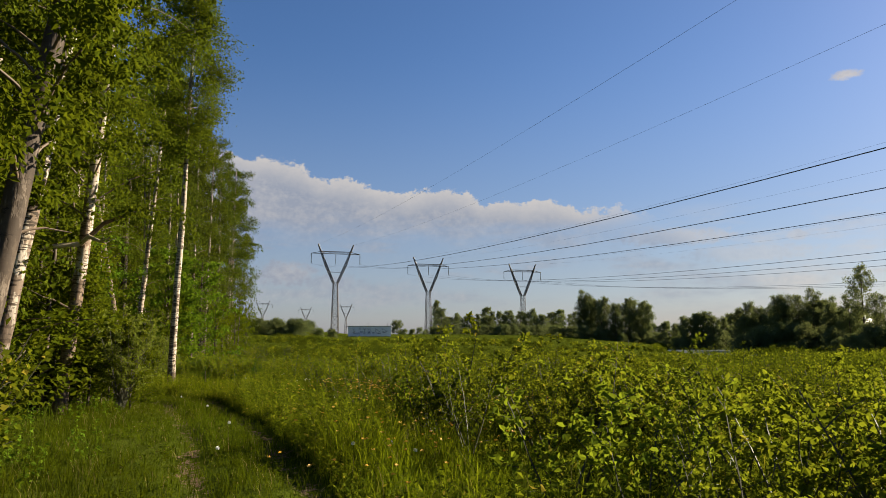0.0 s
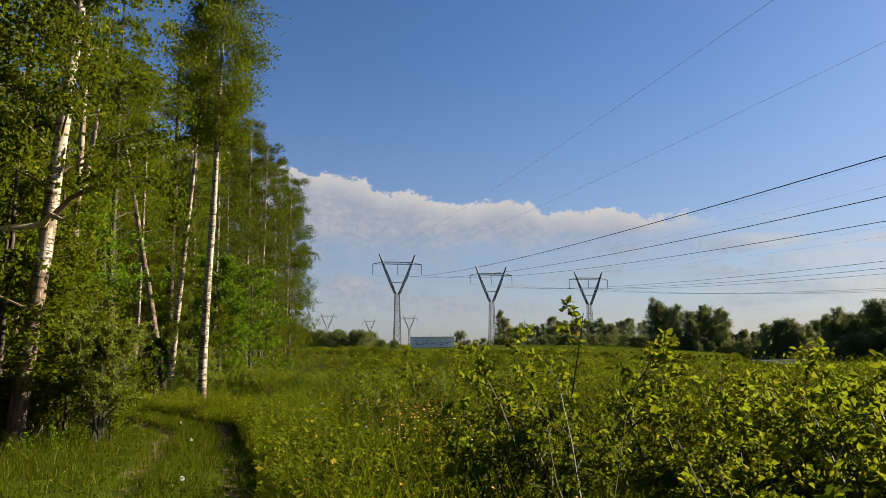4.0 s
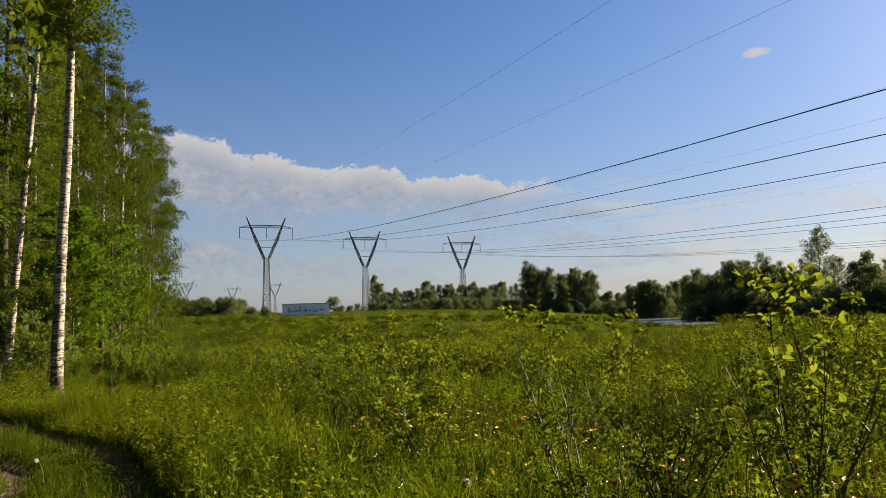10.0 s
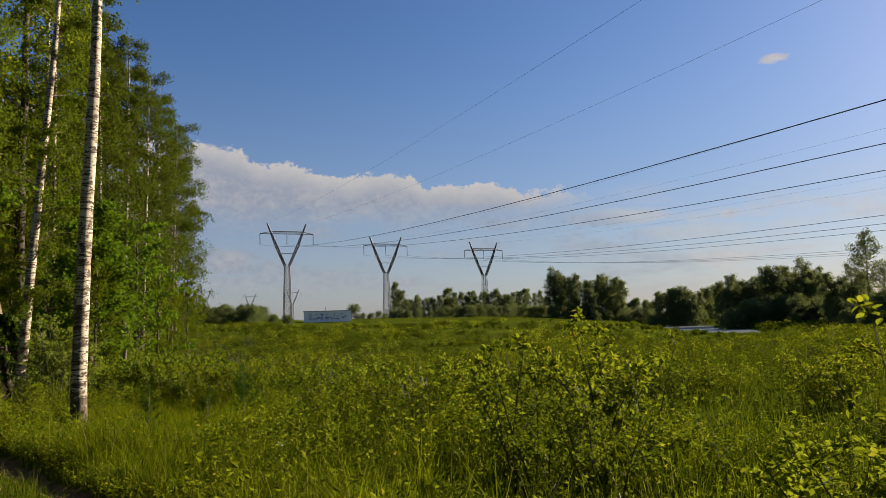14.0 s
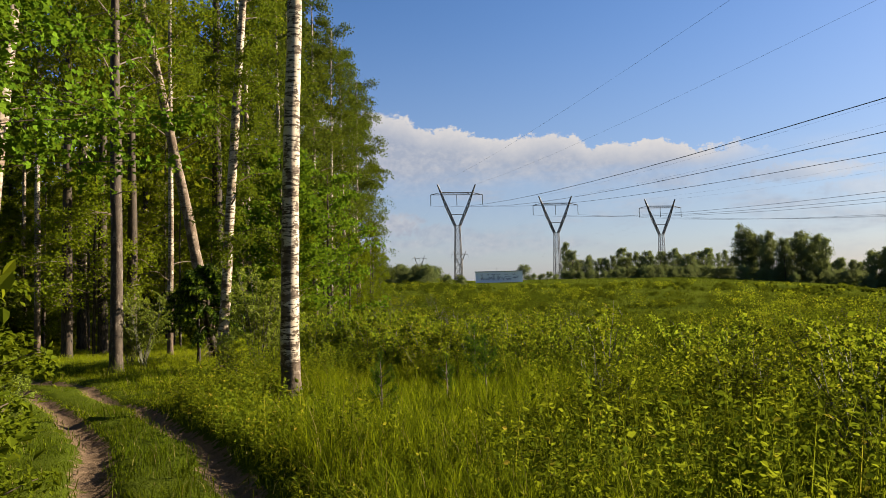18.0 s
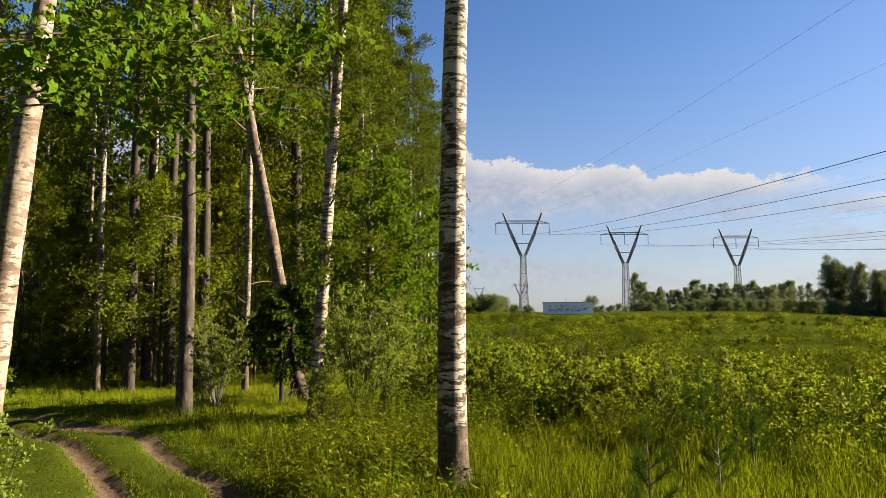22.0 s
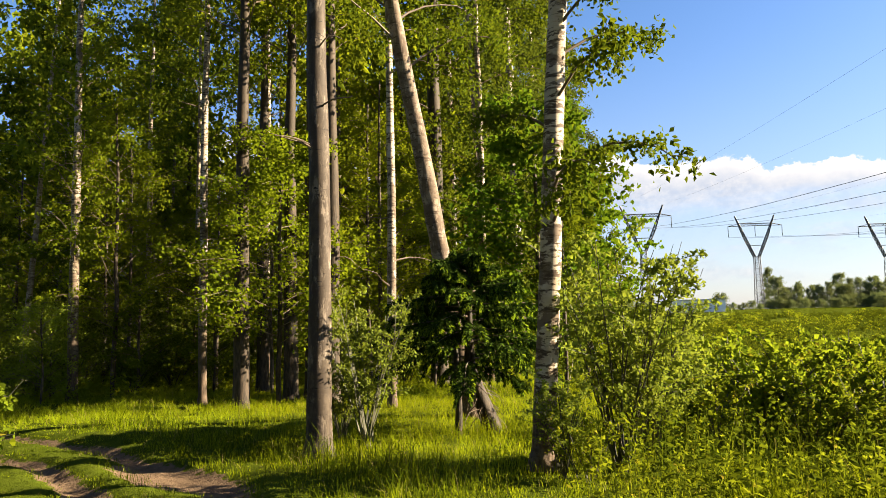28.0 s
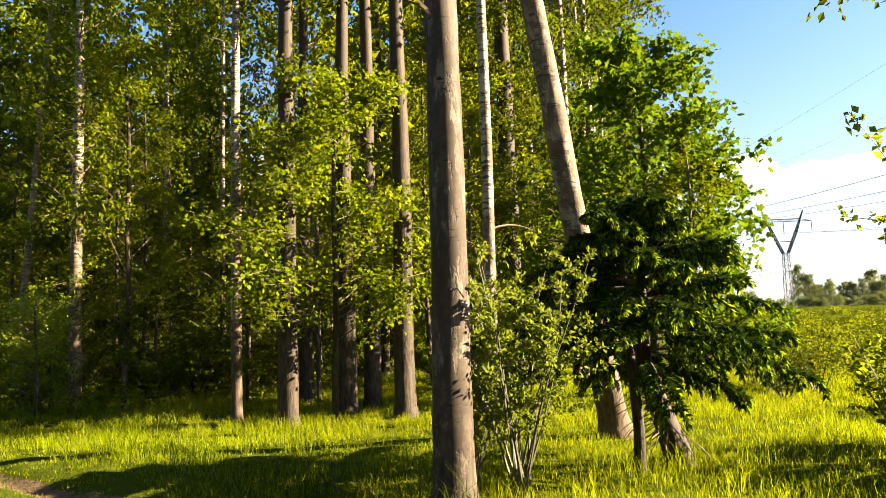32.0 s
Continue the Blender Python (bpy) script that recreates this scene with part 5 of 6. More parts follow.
shrubs = [
    make_shrub("aspen_sapling", "aspen sapling with large yellow-green leaves", SHRUB_LEAF, 81, h=1.5, stems=7, spread=0.55, leaves=1150, size=0.056),
    make_shrub("alder_sapling", "bushy alder sapling with round leaves", SHRUB_LEAF, 82, h=1.15, stems=9, spread=0.6, leaves=2200, size=0.048, wide=0.75, big=False, level=0.5),
    make_shrub("birch_sapling", "young birch sapling with small leaves", BIRCH_LEAF, 83, h=1.35, stems=5, spread=0.45, leaves=800, size=0.042, big=False),
    make_shrub("willow_bush", "low willow bush with narrow greyish leaves", WILLOW_LEAF, 84, h=1.0, stems=12, spread=0.6, leaves=800, size=0.07, wide=0.36, big=False),
    make_shrub("leafy_bush", "tall leafy bush beside the birch trunks", ALDER_LEAF, 86, h=2.6, stems=18, spread=0.65, leaves=5600, size=0.054, wide=0.72, big=False, upright=2.3),
    make_shrub("low_shrub", "low dense green shrub in the grass", SHRUB_LEAF, 85, h=0.7, stems=10, spread=0.5, leaves=700, size=0.05, wide=0.7, big=False),
]
shrubs[4], shrubs[5] = shrubs[5], shrubs[4]
shrubs.append(make_shrub("tall_sapling", "tall thin sapling with large drooping leaves", SHRUB_LEAF, 87, h=2.1, stems=2, spread=0.25, leaves=300, size=0.085, upright=8.0))
# lighter-leaved bush: its colour stands in for stronger light near the wood
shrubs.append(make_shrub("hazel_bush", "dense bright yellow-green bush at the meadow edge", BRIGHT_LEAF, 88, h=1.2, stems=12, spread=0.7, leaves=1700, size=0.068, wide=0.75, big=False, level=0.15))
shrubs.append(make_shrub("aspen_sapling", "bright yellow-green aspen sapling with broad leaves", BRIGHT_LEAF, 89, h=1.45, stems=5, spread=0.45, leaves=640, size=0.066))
placed = set()


def shrub(kind, x, y, turn, size=1.0):
    m = pose(x, y, gz(x, y), 0, 0, turn)
    if kind in placed:
        ob = copy_thing(shrubs[kind], m)
    else:
        placed.add(kind)
        ob = shrubs[kind]
    ob.matrix_world = m @ Matrix.Scale(size, 4)
    return ob


# the nearest ones beside the trail
for kind, x, y, size in ((8, 1.0, 5.9, 1.1), (8, 1.45, 5.3, 0.95), (1, 2.3, 6.2, 1.0), (1, 3.1, 6.0, 1.05), (0, 3.8, 6.6, 1.0), (1, 2.9, 7.4, 1.0), (2, -0.2, 10.4, 0.85), (2, 0.3, 8.7, 0.9), (3, 0.2, 9.8, 1.0),
                         (1, 1.2, 8.4, 0.9), (0, 2.3, 9.3, 1.0), (2, -1.6, 13.3, 0.8), (3, -0.9, 13.8, 0.9), (2, -0.2, 13.4, 0.95), (0, 2.1, 12.0, 0.95), (0, 2.6, 11.4, 1.0), (2, -3.0, 18.6, 0.9), (2, -1.9, 20.7, 1.0),
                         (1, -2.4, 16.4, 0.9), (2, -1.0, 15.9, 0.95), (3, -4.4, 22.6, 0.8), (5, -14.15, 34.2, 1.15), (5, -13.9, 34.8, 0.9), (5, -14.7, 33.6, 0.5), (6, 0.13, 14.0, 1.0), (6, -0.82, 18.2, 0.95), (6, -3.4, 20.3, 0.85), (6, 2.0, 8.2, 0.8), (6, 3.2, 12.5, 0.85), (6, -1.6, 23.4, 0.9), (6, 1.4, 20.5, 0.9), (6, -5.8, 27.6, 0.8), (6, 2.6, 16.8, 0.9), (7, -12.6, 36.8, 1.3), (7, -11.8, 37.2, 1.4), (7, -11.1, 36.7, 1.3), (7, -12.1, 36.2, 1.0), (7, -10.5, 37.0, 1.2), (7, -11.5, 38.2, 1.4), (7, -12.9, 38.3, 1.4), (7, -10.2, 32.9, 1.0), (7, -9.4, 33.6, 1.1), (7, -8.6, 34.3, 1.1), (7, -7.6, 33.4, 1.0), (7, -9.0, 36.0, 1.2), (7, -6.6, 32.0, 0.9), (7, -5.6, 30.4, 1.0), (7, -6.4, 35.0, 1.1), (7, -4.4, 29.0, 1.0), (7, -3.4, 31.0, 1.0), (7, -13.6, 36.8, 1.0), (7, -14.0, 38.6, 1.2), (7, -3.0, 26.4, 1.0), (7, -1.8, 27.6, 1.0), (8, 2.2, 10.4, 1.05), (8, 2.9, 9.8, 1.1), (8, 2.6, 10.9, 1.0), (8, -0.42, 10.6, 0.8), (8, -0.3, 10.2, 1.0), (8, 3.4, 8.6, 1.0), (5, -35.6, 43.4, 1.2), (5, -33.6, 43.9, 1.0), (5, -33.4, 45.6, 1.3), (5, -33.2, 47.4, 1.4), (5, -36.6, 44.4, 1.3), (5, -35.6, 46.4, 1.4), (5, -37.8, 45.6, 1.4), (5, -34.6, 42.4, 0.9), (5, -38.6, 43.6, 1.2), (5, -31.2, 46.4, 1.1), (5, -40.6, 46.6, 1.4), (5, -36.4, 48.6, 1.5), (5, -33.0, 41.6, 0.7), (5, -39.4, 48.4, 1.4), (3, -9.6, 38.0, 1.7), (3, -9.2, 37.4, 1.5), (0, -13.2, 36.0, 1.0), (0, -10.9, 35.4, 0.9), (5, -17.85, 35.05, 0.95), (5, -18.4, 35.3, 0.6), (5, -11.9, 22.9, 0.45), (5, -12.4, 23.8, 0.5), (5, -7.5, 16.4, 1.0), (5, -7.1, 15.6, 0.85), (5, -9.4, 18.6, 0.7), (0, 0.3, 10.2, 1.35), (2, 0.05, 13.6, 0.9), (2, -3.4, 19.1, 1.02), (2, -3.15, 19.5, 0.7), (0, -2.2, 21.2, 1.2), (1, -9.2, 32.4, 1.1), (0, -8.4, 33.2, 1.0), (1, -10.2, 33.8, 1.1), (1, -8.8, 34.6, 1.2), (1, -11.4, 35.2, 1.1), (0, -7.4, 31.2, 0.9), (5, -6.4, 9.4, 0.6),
                         (1, -14.4, 33.4, 0.7)):
    shrub(kind, x, y, (x * 77 + y * 31) % 360, size)

rng = np.random.default_rng(31)
count = 0
while count < 470:
    d = rng.uniform(0, 1) ** 1.5
    y = 3 + 47 * d
    x = np.interp(y, (3, 14, 22, 28, 40, 50), (1.5, -0.8, -4.6, -9, -11, -12)) + abs(rng.normal(0, 1)) * (3 + 0.32 * y)
    if float(trail_offset(x, y)) < 2.0 or x > 34 or math.hypot(x + 10.7, y - 28.1) < 1.2 or math.hypot(x + 8.6, y - 27.6) < 2.6:
        continue
    if float(clumps(x, y)) < 0.0 and rng.uniform() < 0.85:
        continue
    if 15 < y < 32 and float(trail_offset(x, y)) < 5.0 and rng.uniform() < (0.85 if y > 21.5 else 0.25):
        continue
    far_off = y > 24
    kind = int(rng.choice(5, p=(0.05, 0.25, 0.34, 0.2, 0.16) if not far_off else (0.05, 0.25, 0.2, 0.3, 0.2)))
    shrub(kind, x, y, rng.uniform(0, 360), rng.uniform(0.7, 1.15) * (1.0 if y < 9 or x < -3 else 0.82) * (0.66 if 14.5 < y < 22 and float(trail_offset(x, y)) < 7.5 else 1.0))
    count += 1

# undergrowth at the foot of the wood, on the near side of the trail
for k in range(95):
    y = rng.uniform(4, 30)
    x = float(np.interp(y, TRAIL[:, 1], TRAIL[:, 0])) - rng.uniform(2.4, 5.5) - (1.0 if y > 20 else 0)
    if math.hypot(x + 15.9, y - 27.2) < 0.6 or 7.0 < y < 15.0 and x > -8.4:
        continue
    ob = shrub(int(rng.choice((1, 1, 0, 2))), x, y, rng.uniform(0, 360), rng.uniform(0.9, 1.5))
# undergrowth inside the wood: mostly the bright leaf, lifting its shade by colour
for k in range(80):
    x, y = rng.uniform(-50, -29), rng.uniform(39, 60)
    if abs(float(trail_offset(x, y))) > 3:
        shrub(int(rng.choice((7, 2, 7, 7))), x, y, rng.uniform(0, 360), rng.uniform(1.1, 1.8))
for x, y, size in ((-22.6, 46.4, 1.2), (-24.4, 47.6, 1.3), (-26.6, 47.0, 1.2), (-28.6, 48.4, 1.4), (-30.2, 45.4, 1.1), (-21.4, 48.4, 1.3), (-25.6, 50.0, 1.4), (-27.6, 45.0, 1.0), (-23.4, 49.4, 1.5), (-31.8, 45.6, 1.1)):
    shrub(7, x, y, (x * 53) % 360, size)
for k in range(45):
    y = rng.uniform(36, 80)
    x = np.interp(y, (36, 80), (-12.8, -20.5)) + rng.normal(0, 1.2)
    shrub(int(rng.choice((1, 2, 3))), x, y, rng.uniform(0, 360), rng.uniform(0.8, 1.4))


# ---- grass ----
def scatter(rng, n, x0, x1, y0, y1, keep):
    x, y = rng.uniform(x0, x1, n), rng.uniform(y0, y1, n)
    k = rng.uniform(0, 1, n) < keep(x, y)
    return x[k], y[k]


def grass_patch(name, label, seed, n, x0, x1, y0, y1, keep, h_lo, h_hi, w_lo, w_hi, lean, mat=GRASS):
    rng = np.random.default_rng(seed)
    x, y = scatter(rng, n, x0, x1, y0, y1, keep)
    patch = 0.5 + 0.5 * np.sin(x * 1.1 + 2 * np.sin(y * 0.7)) * np.sin(y * 1.3 + x * 0.5)
    h = rng.uniform(h_lo, h_hi, len(x)) * (0.65 + 0.6 * patch)
    so = trail_offset(x, y)
    h *= 0.45 + np.where(so > 0, 1.1 * smooth_steps(so, 0.7, 1.1), 0.65 * smooth_steps(-so, 0.8, 2.4)) + 0.5 * (1 - smooth_steps(np.abs(so), 0.15, 0.4)) * (0.4 + 0.6 * np.sin(2.3 * y + np.sin(x * 3.0)) ** 2)
    h *= 1 + 0.5 * np.sin(x * 5.1 + 2 * np.sin(y * 3.3)) * np.sin(y * 4.7 + 1.5 * np.sin(x * 2.9)) + 0.35 * np.sin(x * 11.3 + 2 * np.sin(y * 7.1)) * np.sin(y * 12.7)
    h *= 1 - 0.5 * smooth_steps(0.75 * y - 0.66 * x, 26.5, 32) * (so < 1.6)
    r = rut_depth(x, y)
    k = rng.uniform(0, 1, len(x)) > r * 1.05
    x, y, h = x[k], y[k], h[k]
    s = Shape().blades(np.stack([x, y, ground_z(x, y) - 0.03], 1), h, rng.uniform(w_lo, w_hi, len(x)), rng.uniform(0.15, lean, len(x)), rng)
    tagged(part(name, s, mat), label, "grass", kind="stuff")


def near_keep(x, y):
    o = trail_offset(x, y)
    return np.where((o > -4.5) & (o < 7.5), np.where(np.abs(o) < 1.3, 1.0, np.clip(1.15 - np.abs(o) / 9, 0.1, 1)), 0.0)


def mid_keep(x, y):
    o = trail_offset(x, y)
    return np.where(((o > 5.5) | (y > 32)) & (x < 30) & (x > -13), np.clip(1.1 - y / 70, 0.15, 1), 0.0)


grass_patch("tall_grass", "long green meadow grass along the trail", 91, 260000, -22, 9, 1, 36, lambda x, y: near_keep(x, y) * (1 - smooth_steps(0.75 * y - 0.66 * x, 26, 31)), 0.11, 0.3, 0.005, 0.011, 0.7)
grass_patch("trail_grass", "short trodden grass between and beside the ruts", 90, 270000, -24, 6, -2, 36, lambda x, y: np.where(np.abs(trail_offset(x, y)) < 2.6, 1.0, 0.0), 0.12, 0.3, 0.005, 0.01, 1.0, TRAIL_GRASS)
grass_patch("lush_grass", "lush yellow-green grass around the lone birch", 96, 170000, -13, 0, 16, 34, lambda x, y: np.where((trail_offset(x, y) > 1.0) & (trail_offset(x, y) < 7.0), 0.8, 0.0) * smooth_steps(y, 18, 23), 0.12, 0.29, 0.005, 0.01, 0.65, LUSH)
# lightened blades keep this ground looking sunlit under the crowns
grass_patch("forest_grass", "yellow-green grass at the forest edge, lightened as if sunlit", 92, 420000, -36, -8, 24, 53, lambda x, y: np.where(np.abs(trail_offset(x, y)) > 0.2, 0.95, 0.0) * smooth_steps(0.75 * y - 0.66 * x, 26, 31) * (1 - smooth_steps(0.75 * y - 0.66 * x, 56, 68)), 0.06, 0.15, 0.005, 0.009, 0.9, SUNLIT_LAWN)
grass_patch("meadow_grass", "rough meadow grass between the shrubs", 93, 120000, -14, 30, 6, 60, mid_keep, 0.18, 0.42, 0.008, 0.018, 0.5)

grass_patch("tall_grass", "rank tall grass along the shaded side of the trail", 94, 300000, -8, 5, -2, 20, lambda x, y: np.where((trail_offset(x, y) > 0.75) & (trail_offset(x, y) < 2.2), 0.45, 0.0), 0.16, 0.36, 0.006, 0.012, 0.8, LUSH)


# ---- the meadow beyond: low bushes without number ----
def far_scrub():
    rng = np.random.default_rng(95)
    n = 10500
    y = 11 + 125 * rng.uniform(0, 1, n) ** 1.45
    x = rng.uniform(-0.36, 0.75, n) * y + rng.normal(0, 3, n)
    d = trail_offset(x, y)
    ok = (d > 5.5) & (x > np.interp(y, (11, 26, 40, 90, 200), (-3, -6, -13, -24, -60))) & (((x - POND[0] - 0.3 * (y - POND[1])) / POND[2]) ** 2 + ((y - POND[1]) / POND[3]) ** 2 > 1.15)
    lump = clumps(x * 0.7, y * 0.7) + 0.7 * np.sin(0.21 * x + 1.7 * np.sin(0.13 * y)) * np.sin(0.17 * y + 0.6)
    pasture = np.where(x / np.maximum(y - 14, 5) > 0.0, 0.75, 0.2) * smooth_steps(y, 62, 84)
    ok &= lump + rng.normal(0, 0.3, n) > -0.15 + pasture
    x, y, d, lump = x[ok], y[ok], d[ok], lump[ok]
    h = (0.32 + 0.75 * rng.uniform(0, 1, len(x)) ** 2.2) * (0.8 + 0.4 * np.clip(lump, -0.5, 1.0)) * np.where((x / y > 0.16) & (y > 40), 0.65, 1.0)
    leafy = np.sin(0.9 * x + 1.4 * np.sin(0.7 * y)) + rng.normal(0, 0.7, len(x)) > 0.6
    for bright, mat, label in ((False, WILLOW_LEAF, "low scattered scrub over the far meadow"), (True, SHRUB_LEAF, "leafy green scrub scattered over the far meadow")):
        k = leafy == bright
        s = Shape()
        per = 84
        P = np.repeat(np.stack([x[k], y[k], ground_z(x[k], y[k])], 1), per, 0)
        H = np.repeat(h[k], per)
        D = np.repeat(d[k], per)
        up = rng.uniform(0, 1, len(P)) ** 0.8
        wide = (0.25 + 0.5 * np.sin(np.pi * np.clip(up * 0.8 + 0.1, 0, 1))) * H
        off = rng.normal(0, 0.62, (len(P), 3)) * wide[:, None]
        off[:, 2] = up * H
        s.leaves(P + off, rng.normal(0, 1, (len(P), 3)) + (0, 0, 0.3), rng.uniform(0.7, 1.3, len(P)) * np.interp(D, (5, 15, 40, 110), (0.05, 0.075, 0.13, 0.24)), 0.55, rng)
        tagged(part("meadow_scrub", s, mat), label, "scrub", kind="stuff")
    # reeds and rank growth round the pond
    a = rng.uniform(0, 6.28, 14000)
    q = rng.uniform(1.04, 1.3, 14000)
    x, y = POND[0] + POND[2] * q * np.cos(a) + 0.3 * POND[3] * q * np.sin(a), POND[1] + POND[3] * q * np.sin(a)
    z = np.maximum(ground_z(x, y), WATER_Z)
    r = Shape().blades(np.stack([x, y, z], 1), rng.uniform(0.2, 0.5, len(x)), rng.uniform(0.05, 0.1, len(x)), rng.uniform(0.1, 0.5, len(x)), rng)
    tagged(part("reeds", r, GRASS), "green reeds around the pond", "reeds", kind="stuff")
    y = 40 + 170 * rng.uniform(0, 1, 130000) ** 1.5
    x = rng.uniform(-0.4, 0.75, 130000) * y
    ok = (x > np.interp(y, (40, 90, 200), (-13, -24, -75))) & (((x - POND[0] - 0.3 * (y - POND[1])) / POND[2]) ** 2 + ((y - POND[1]) / POND[3]) ** 2 > 1.2)
    x, y = x[ok], y[ok]
    g = Shape().blades(np.stack([x, y, ground_z(x, y) - 0.02], 1), rng.uniform(0.07, 0.17, len(x)), 0.01 + 0.0006 * y, rng.uniform(0.1, 0.6, len(x)), rng)
    tagged(part("far_grass", g, FAR_GRASS), "thick grass of the far meadow", "grass", kind="stuff")


far_scrub()


# ---- leafy weeds and seedlings among the grass ----
def weeds(name, label, seed, n, mat, keep, x0, x1, y0, y1, h_lo, h_hi, per, size, wide, gate=0.02):
    rng = np.random.default_rng(seed)
    x, y = rng.uniform(x0, x1, n), rng.uniform(y0, y1, n)
    lump = clumps(x, y) + rng.normal(0, 0.22, n)
    ok = (rng.uniform(0, 1, n) < keep(x, y)) & (lump > gate) & (np.hypot(x + 8.6, y - 27.6) > 2.4)
    x, y, lump = x[ok], y[ok], lump[ok]
    h = rng.uniform(h_lo, h_hi, len(x)) * (0.7 + 0.35 * np.clip(lump, -0.3, 1.2))
    lean = rng.normal(0, 0.16, (len(x), 2)) * h[:, None]
    s = Shape()
    base = np.stack([x, y, ground_z(x, y) - 0.02], 1)
    t = np.tile(np.linspace(0.22, 1.0, per), (len(x), 1)) + rng.uniform(-0.08, 0.04, (len(x), per))
    P = base[:, None, :] + np.concatenate([lean[:, None, :] * t[:, :, None] ** 1.5, (h[:, None] * t)[:, :, None]], 2)
    a = rng.uniform(0, 6.28, (len(x), per))
    spread = 0.05 * h[:, None] * (1.3 - t)
    P[:, :, 0] += np.cos(a) * spread
    P[:, :, 1] += np.sin(a) * spread
    D = np.stack([np.cos(a), np.sin(a), rng.uniform(-0.5, 0.9, a.shape)], 2)
    k = len(x) * per
    s.leaves(P.reshape(k, 3), D.reshape(k, 3), size * rng.uniform(0.6, 1.3, k), wide, rng)
    tip = base + np.concatenate([lean, h[:, None]], 1)
    side = np.stack([np.cos(a[:, 0]), np.sin(a[:, 0]), np.zeros(len(x))], 1) * 0.004
    v = np.stack([base - side, base + side, tip + side * 0.3, tip - side * 0.3], 1).reshape(-1, 3)
    q = np.arange(len(x))[:, None] * 4
    s.put(v, np.concatenate([q, q + 1, q + 2, q + 3], 1))
    tagged(part(name, s, mat), label, "weeds", kind="stuff")


def right_side(lo, hi):
    def keep(x, y):
        o = trail_offset(x, y)
        return np.where((o > lo) & (o < hi), 1.0, 0.0)
    return keep


weeds("meadow_weeds", "leafy green weeds and seedlings in the meadow", 101, 15000, SHRUB_LEAF, right_side(0.8, 9), -14, 10, 0, 34, 0.35, 0.85, 16, 0.06, 0.55)
weeds("meadow_weeds", "small-leaved willow herb stalks in the meadow", 102, 13000, WILLOW_LEAF, right_side(1.4, 14), -14, 16, 2, 40, 0.4, 0.95, 20, 0.055, 0.32)
weeds("meadow_weeds", "birch seedlings spread over the meadow", 103, 9000, BIRCH_LEAF, right_side(3, 30), -14, 26, 8, 44, 0.5, 1.15, 22, 0.06, 0.65)
weeds("verge_weeds", "low leafy weeds on the forest side of the trail", 104, 6000, BROAD_LEAF, lambda x, y: np.where((trail_offset(x, y) < -1.6) & (trail_offset(x, y) > -5), 1.0, 0.0), -24, 0, 0, 36, 0.15, 0.5, 12, 0.06, 0.6)
# herbs share the lightened understory leaf, which lifts their shade by colour
weeds("forest_herbs", "shaded herbs and seedlings under the trees", 105, 6500, LIFTED_UNDER_LEAF, lambda x, y: np.where(np.abs(trail_offset(x, y)) > 4, 1.0, 0.0), -50, -26, 36, 66, 0.3, 1.0, 14, 0.11, 0.6)


weeds("verge_herbs", "low mixed herbs in the grass beside the trail", 106, 76000, SHRUB_LEAF, right_side(0.75, 6.5), -13, 8, 0, 32, 0.1, 0.38, 9, 0.05, 0.5, -9)
weeds("trail_herbs", "small trodden herbs between the ruts", 107, 9000, TRAIL_GRASS, lambda x, y: np.where(np.abs(np.abs(trail_offset(x, y)) - 0.52) > 0.22, 1.0, 0.0) * (np.abs(trail_offset(x, y)) < 1.6), -10, 4, 0, 24, 0.05, 0.16, 7, 0.04, 0.5, -0.1)


weeds("tall_herbs", "tall leafy herbs along the edge of the trail", 108, 5200, WILLOW_LEAF, right_side(0.95, 2.0), -6, 4, 0, 18, 0.45, 0.95, 16, 0.05, 0.4, -0.5)


# ---- flowers ----
def flowers():
    rng = np.random.default_rng(97)
    stem, petal = Shape(), Shape()
    for cx, cy, n in ((-0.6, 8.6, 30), (0.2, 7.6, 30), (-0.9, 12.6, 40), (-2.0, 16.0, 90), (0.4, 11.8, 30), (-2.8, 15.0, 20), (-0.4, 6.5, 20), (1.2, 12.4, 20), (0.6, 11.2, 40), (1.0, 11.6, 25), (-1.2, 14.6, 50), (-0.9, 12.5, 70), (-0.4, 11.9, 30)):
        x, y = cx + rng.normal(0, 0.5, n), cy + rng.normal(0, 0.5, n)
        h = rng.uniform(0.35, 0.62, n)
        p = np.stack([x, y, ground_z(x, y)], 1)
        stem.blades(p, h, np.full(n, 0.004), np.full(n, 0.12), rng)
        top_ = p + np.stack([rng.normal(0, 0.02, n), rng.normal(0, 0.02, n), h], 1)
        for k in range(5):
            a = k * 2 * np.pi / 5 + rng.uniform(0, 1, n)
            petal.leaves(top_, np.stack([np.cos(a), np.sin(a), np.full(n, 0.5)], 1), rng.uniform(0.018, 0.032, n), 0.9, rng)
    tagged(part("buttercup_stems", stem, GRASS), "thin green stems of yellow buttercups", "flowers", kind="stuff")
    tagged(part("buttercups", petal, PETAL), "yellow buttercups in the meadow grass", "flowers", kind="stuff")


flowers()


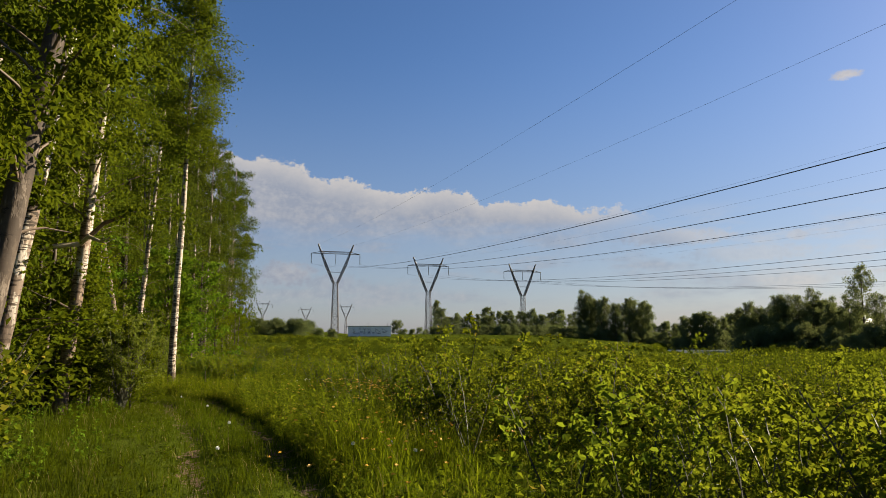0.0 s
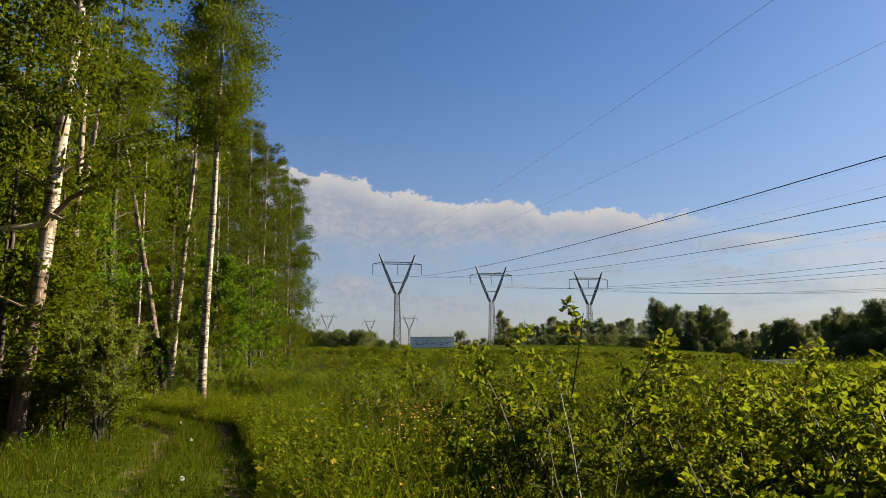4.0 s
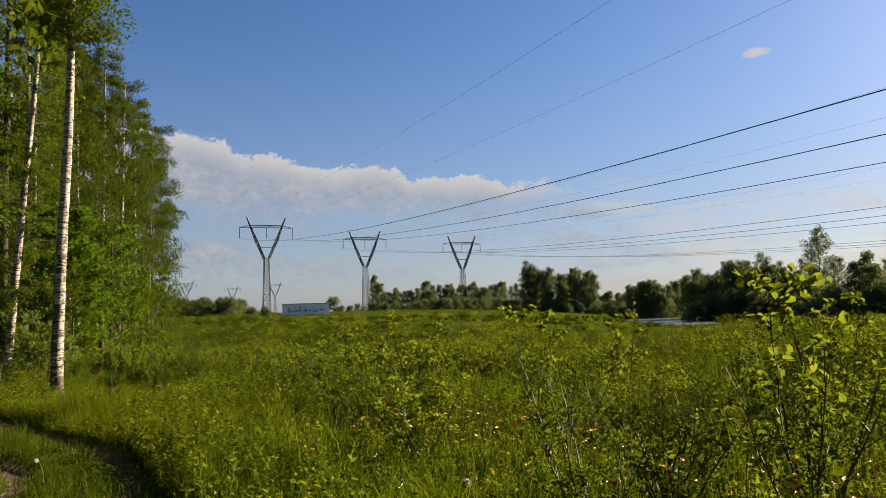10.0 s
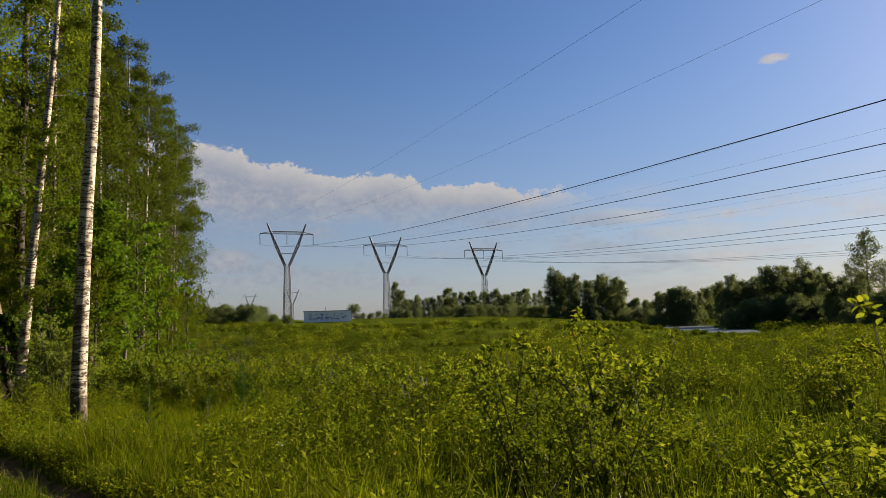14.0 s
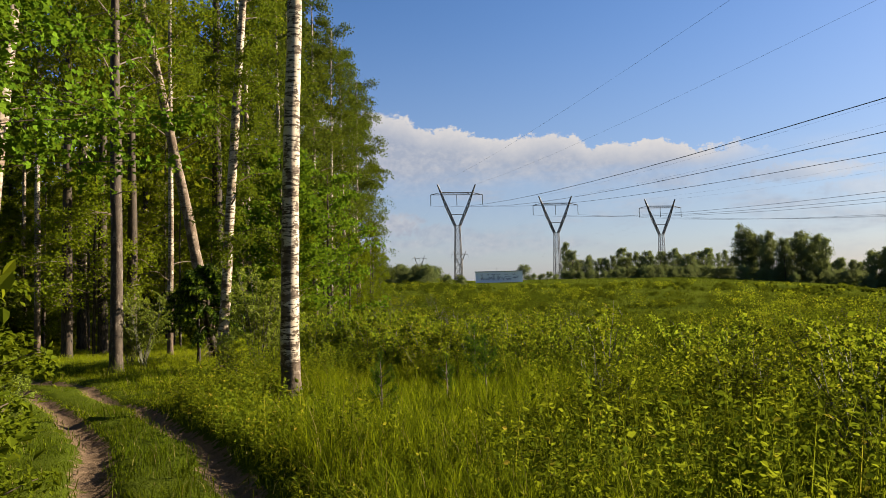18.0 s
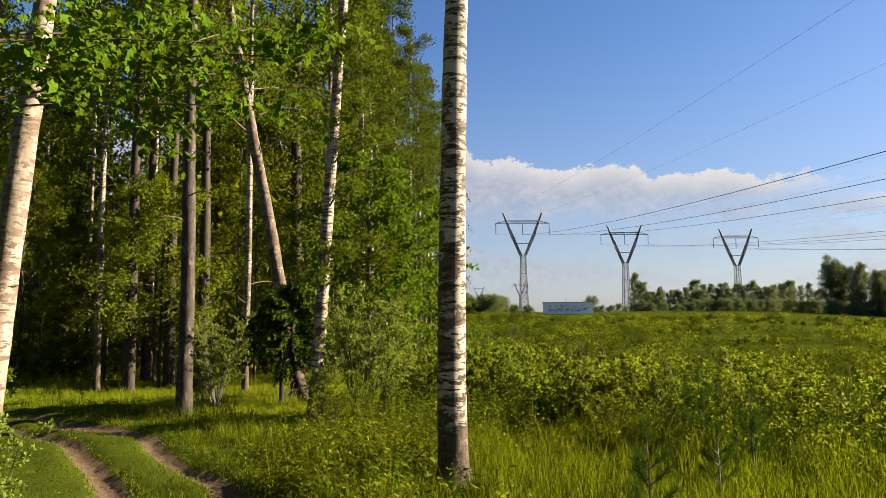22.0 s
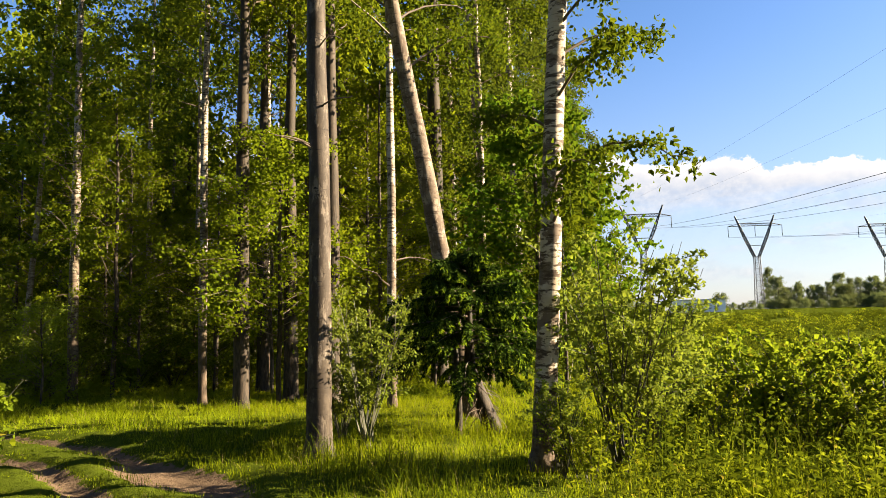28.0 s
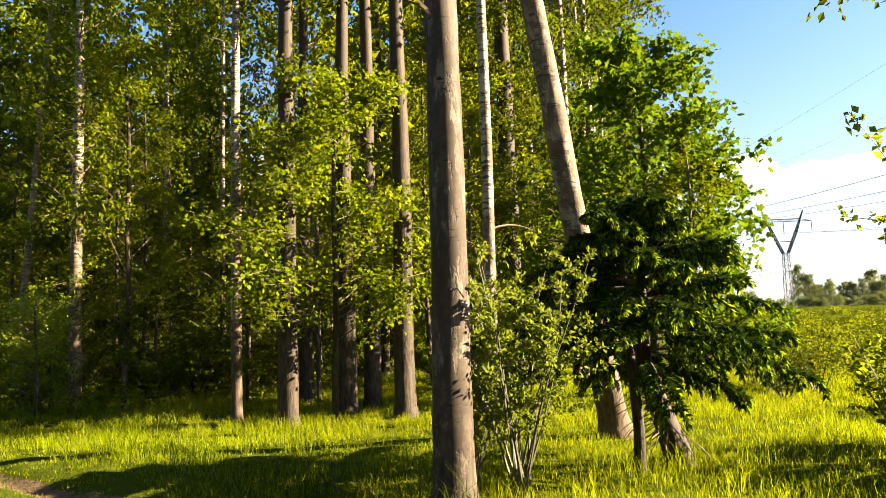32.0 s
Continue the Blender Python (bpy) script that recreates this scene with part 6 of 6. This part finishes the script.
def umbels():
    rng = np.random.default_rng(98)
    stem, head = Shape(), Shape()
    x, y = rng.uniform(-6, 6, 170), rng.uniform(6, 30, 170)
    o = trail_offset(x, y)
    ok = (o > 1.4) & (o < 9) & (clumps(x, y) < 0.1)
    x, y = x[ok], y[ok]
    n = len(x)
    p = np.stack([x, y, ground_z(x, y)], 1)
    h = rng.uniform(0.45, 0.75, n)
    stem.blades(p, h, np.full(n, 0.006), np.full(n, 0.05), rng)
    for k in range(12):
        a, q = rng.uniform(0, 6.28, n), 0.035 * np.sqrt(rng.uniform(0, 1, n))
        at = p + np.stack([q * np.cos(a), q * np.sin(a), h - 4 * q * q * 8], 1)
        head.leaves(at, np.stack([np.cos(a), np.sin(a), np.full(n, 0.3)], 1), np.full(n, 0.009), 0.9, rng)
    tagged(part("umbel_stems", stem, GRASS), "thin green stems of white umbel flowers", "flowers", kind="stuff")
    tagged(part("umbels", head, UMBEL), "small white umbel flowers in the meadow", "flowers", kind="stuff")


umbels()


def dandelion_clock(x, y, h, first=[]):
    if not first:
        root = tagged(new("dandelion_clock"), "white dandelion seed head on a thin stem", "flower", "dandelion clocks by the trail")
        part("stem", Shape().tube([(0, 0, -0.03), (0.01, 0, 0.15), (0, 0.01, 0.3)], (0.004, 0.004, 0.003), 5), GRASS, root)
        s = Shape()
        r = np.random.default_rng(5)
        d = r.normal(0, 1, (110, 3))
        d /= np.linalg.norm(d, axis=1)[:, None]
        s.leaves(np.array((0, 0.01, 0.3)) + d * 0.006, d, np.full(110, 0.02), 0.35, r)
        part("seed_head", s, FLUFF, root)
        first.append(root)
        root.matrix_world = pose(x, y, gz(x, y) + h - 0.3)
        return root
    return copy_thing(first[0], pose(x, y, gz(x, y) + h - 0.3))


for x, y, h in ((-0.3, 7.6, 0.3), (-0.6, 8.3, 0.28), (-2.6, 8.2, 0.22), (-3.2, 10.6, 0.2), (-4.6, 13.8, 0.24), (-3.4, 16.6, 0.3), (-6.3, 17.0, 0.25), (-2.2, 14.2, 0.3), (-1.0, 7.9, 0.32)):
    dandelion_clock(x, y, h)


# ---- young pines in the grass ----
def build_pine(first=[]):
    rng = np.random.default_rng(63)
    root = tagged(new("pine_sapling"), "knee-high young pine in the meadow grass", "shrub", "young pines in the meadow")
    part("stem", Shape().tube([(0, 0, -0.05), (0.01, 0, 0.3), (0, 0.01, 0.75)], (0.016, 0.011, 0.004), 6), TWIG, root)
    for k, z in enumerate((0.16, 0.32, 0.32, 0.32, 0.5, 0.5, 0.5, 0.5, 0.62, 0.62, 0.62, 0.75)):
        a = k * 2.1
        d = np.array((math.cos(a), math.sin(a), 0.9)) if k < 11 else np.array((0, 0, 1.0))
        p = bent_line((0, 0, z - 0.1), d, 0.3 - 0.22 * (z - 0.16) if k < 11 else 0.2, 4, -0.12, 0.05, rng)
        s = Shape().tube(p, (0.006, 0.005, 0.004, 0.003, 0.002), 4)
        part("branch", s, TWIG, root)
        n = 260
        q = rng.uniform(0.8, 4, n)
        i = np.minimum(q.astype(int), 3)
        f = (q - i)[:, None]
        at = p[i] * (1 - f) + p[i + 1] * f
        g = Shape().leaves(at, (p[i + 1] - p[i]) / np.linalg.norm(p[i + 1] - p[i], axis=1)[:, None] + rng.normal(0, 0.75, (n, 3)), rng.uniform(0.06, 0.1, n), 0.035, rng, 0.0)
        tagged(part("needles", g, NEEDLE_OLD, root), kind="stuff")
    return root


pine = build_pine()
pine.matrix_world = pose(-8.92, 26.4, gz(-8.92, 26.4))
for x, y, turn, size in ((-8.24, 27.8, 80, 0.85), (-7.75, 28.9, 150, 1.1), (-8.1, 30.4, 30, 1.2)):
    copy_thing(pine, pose(x, y, gz(x, y), 0, 0, turn) @ Matrix.Scale(size, 4))
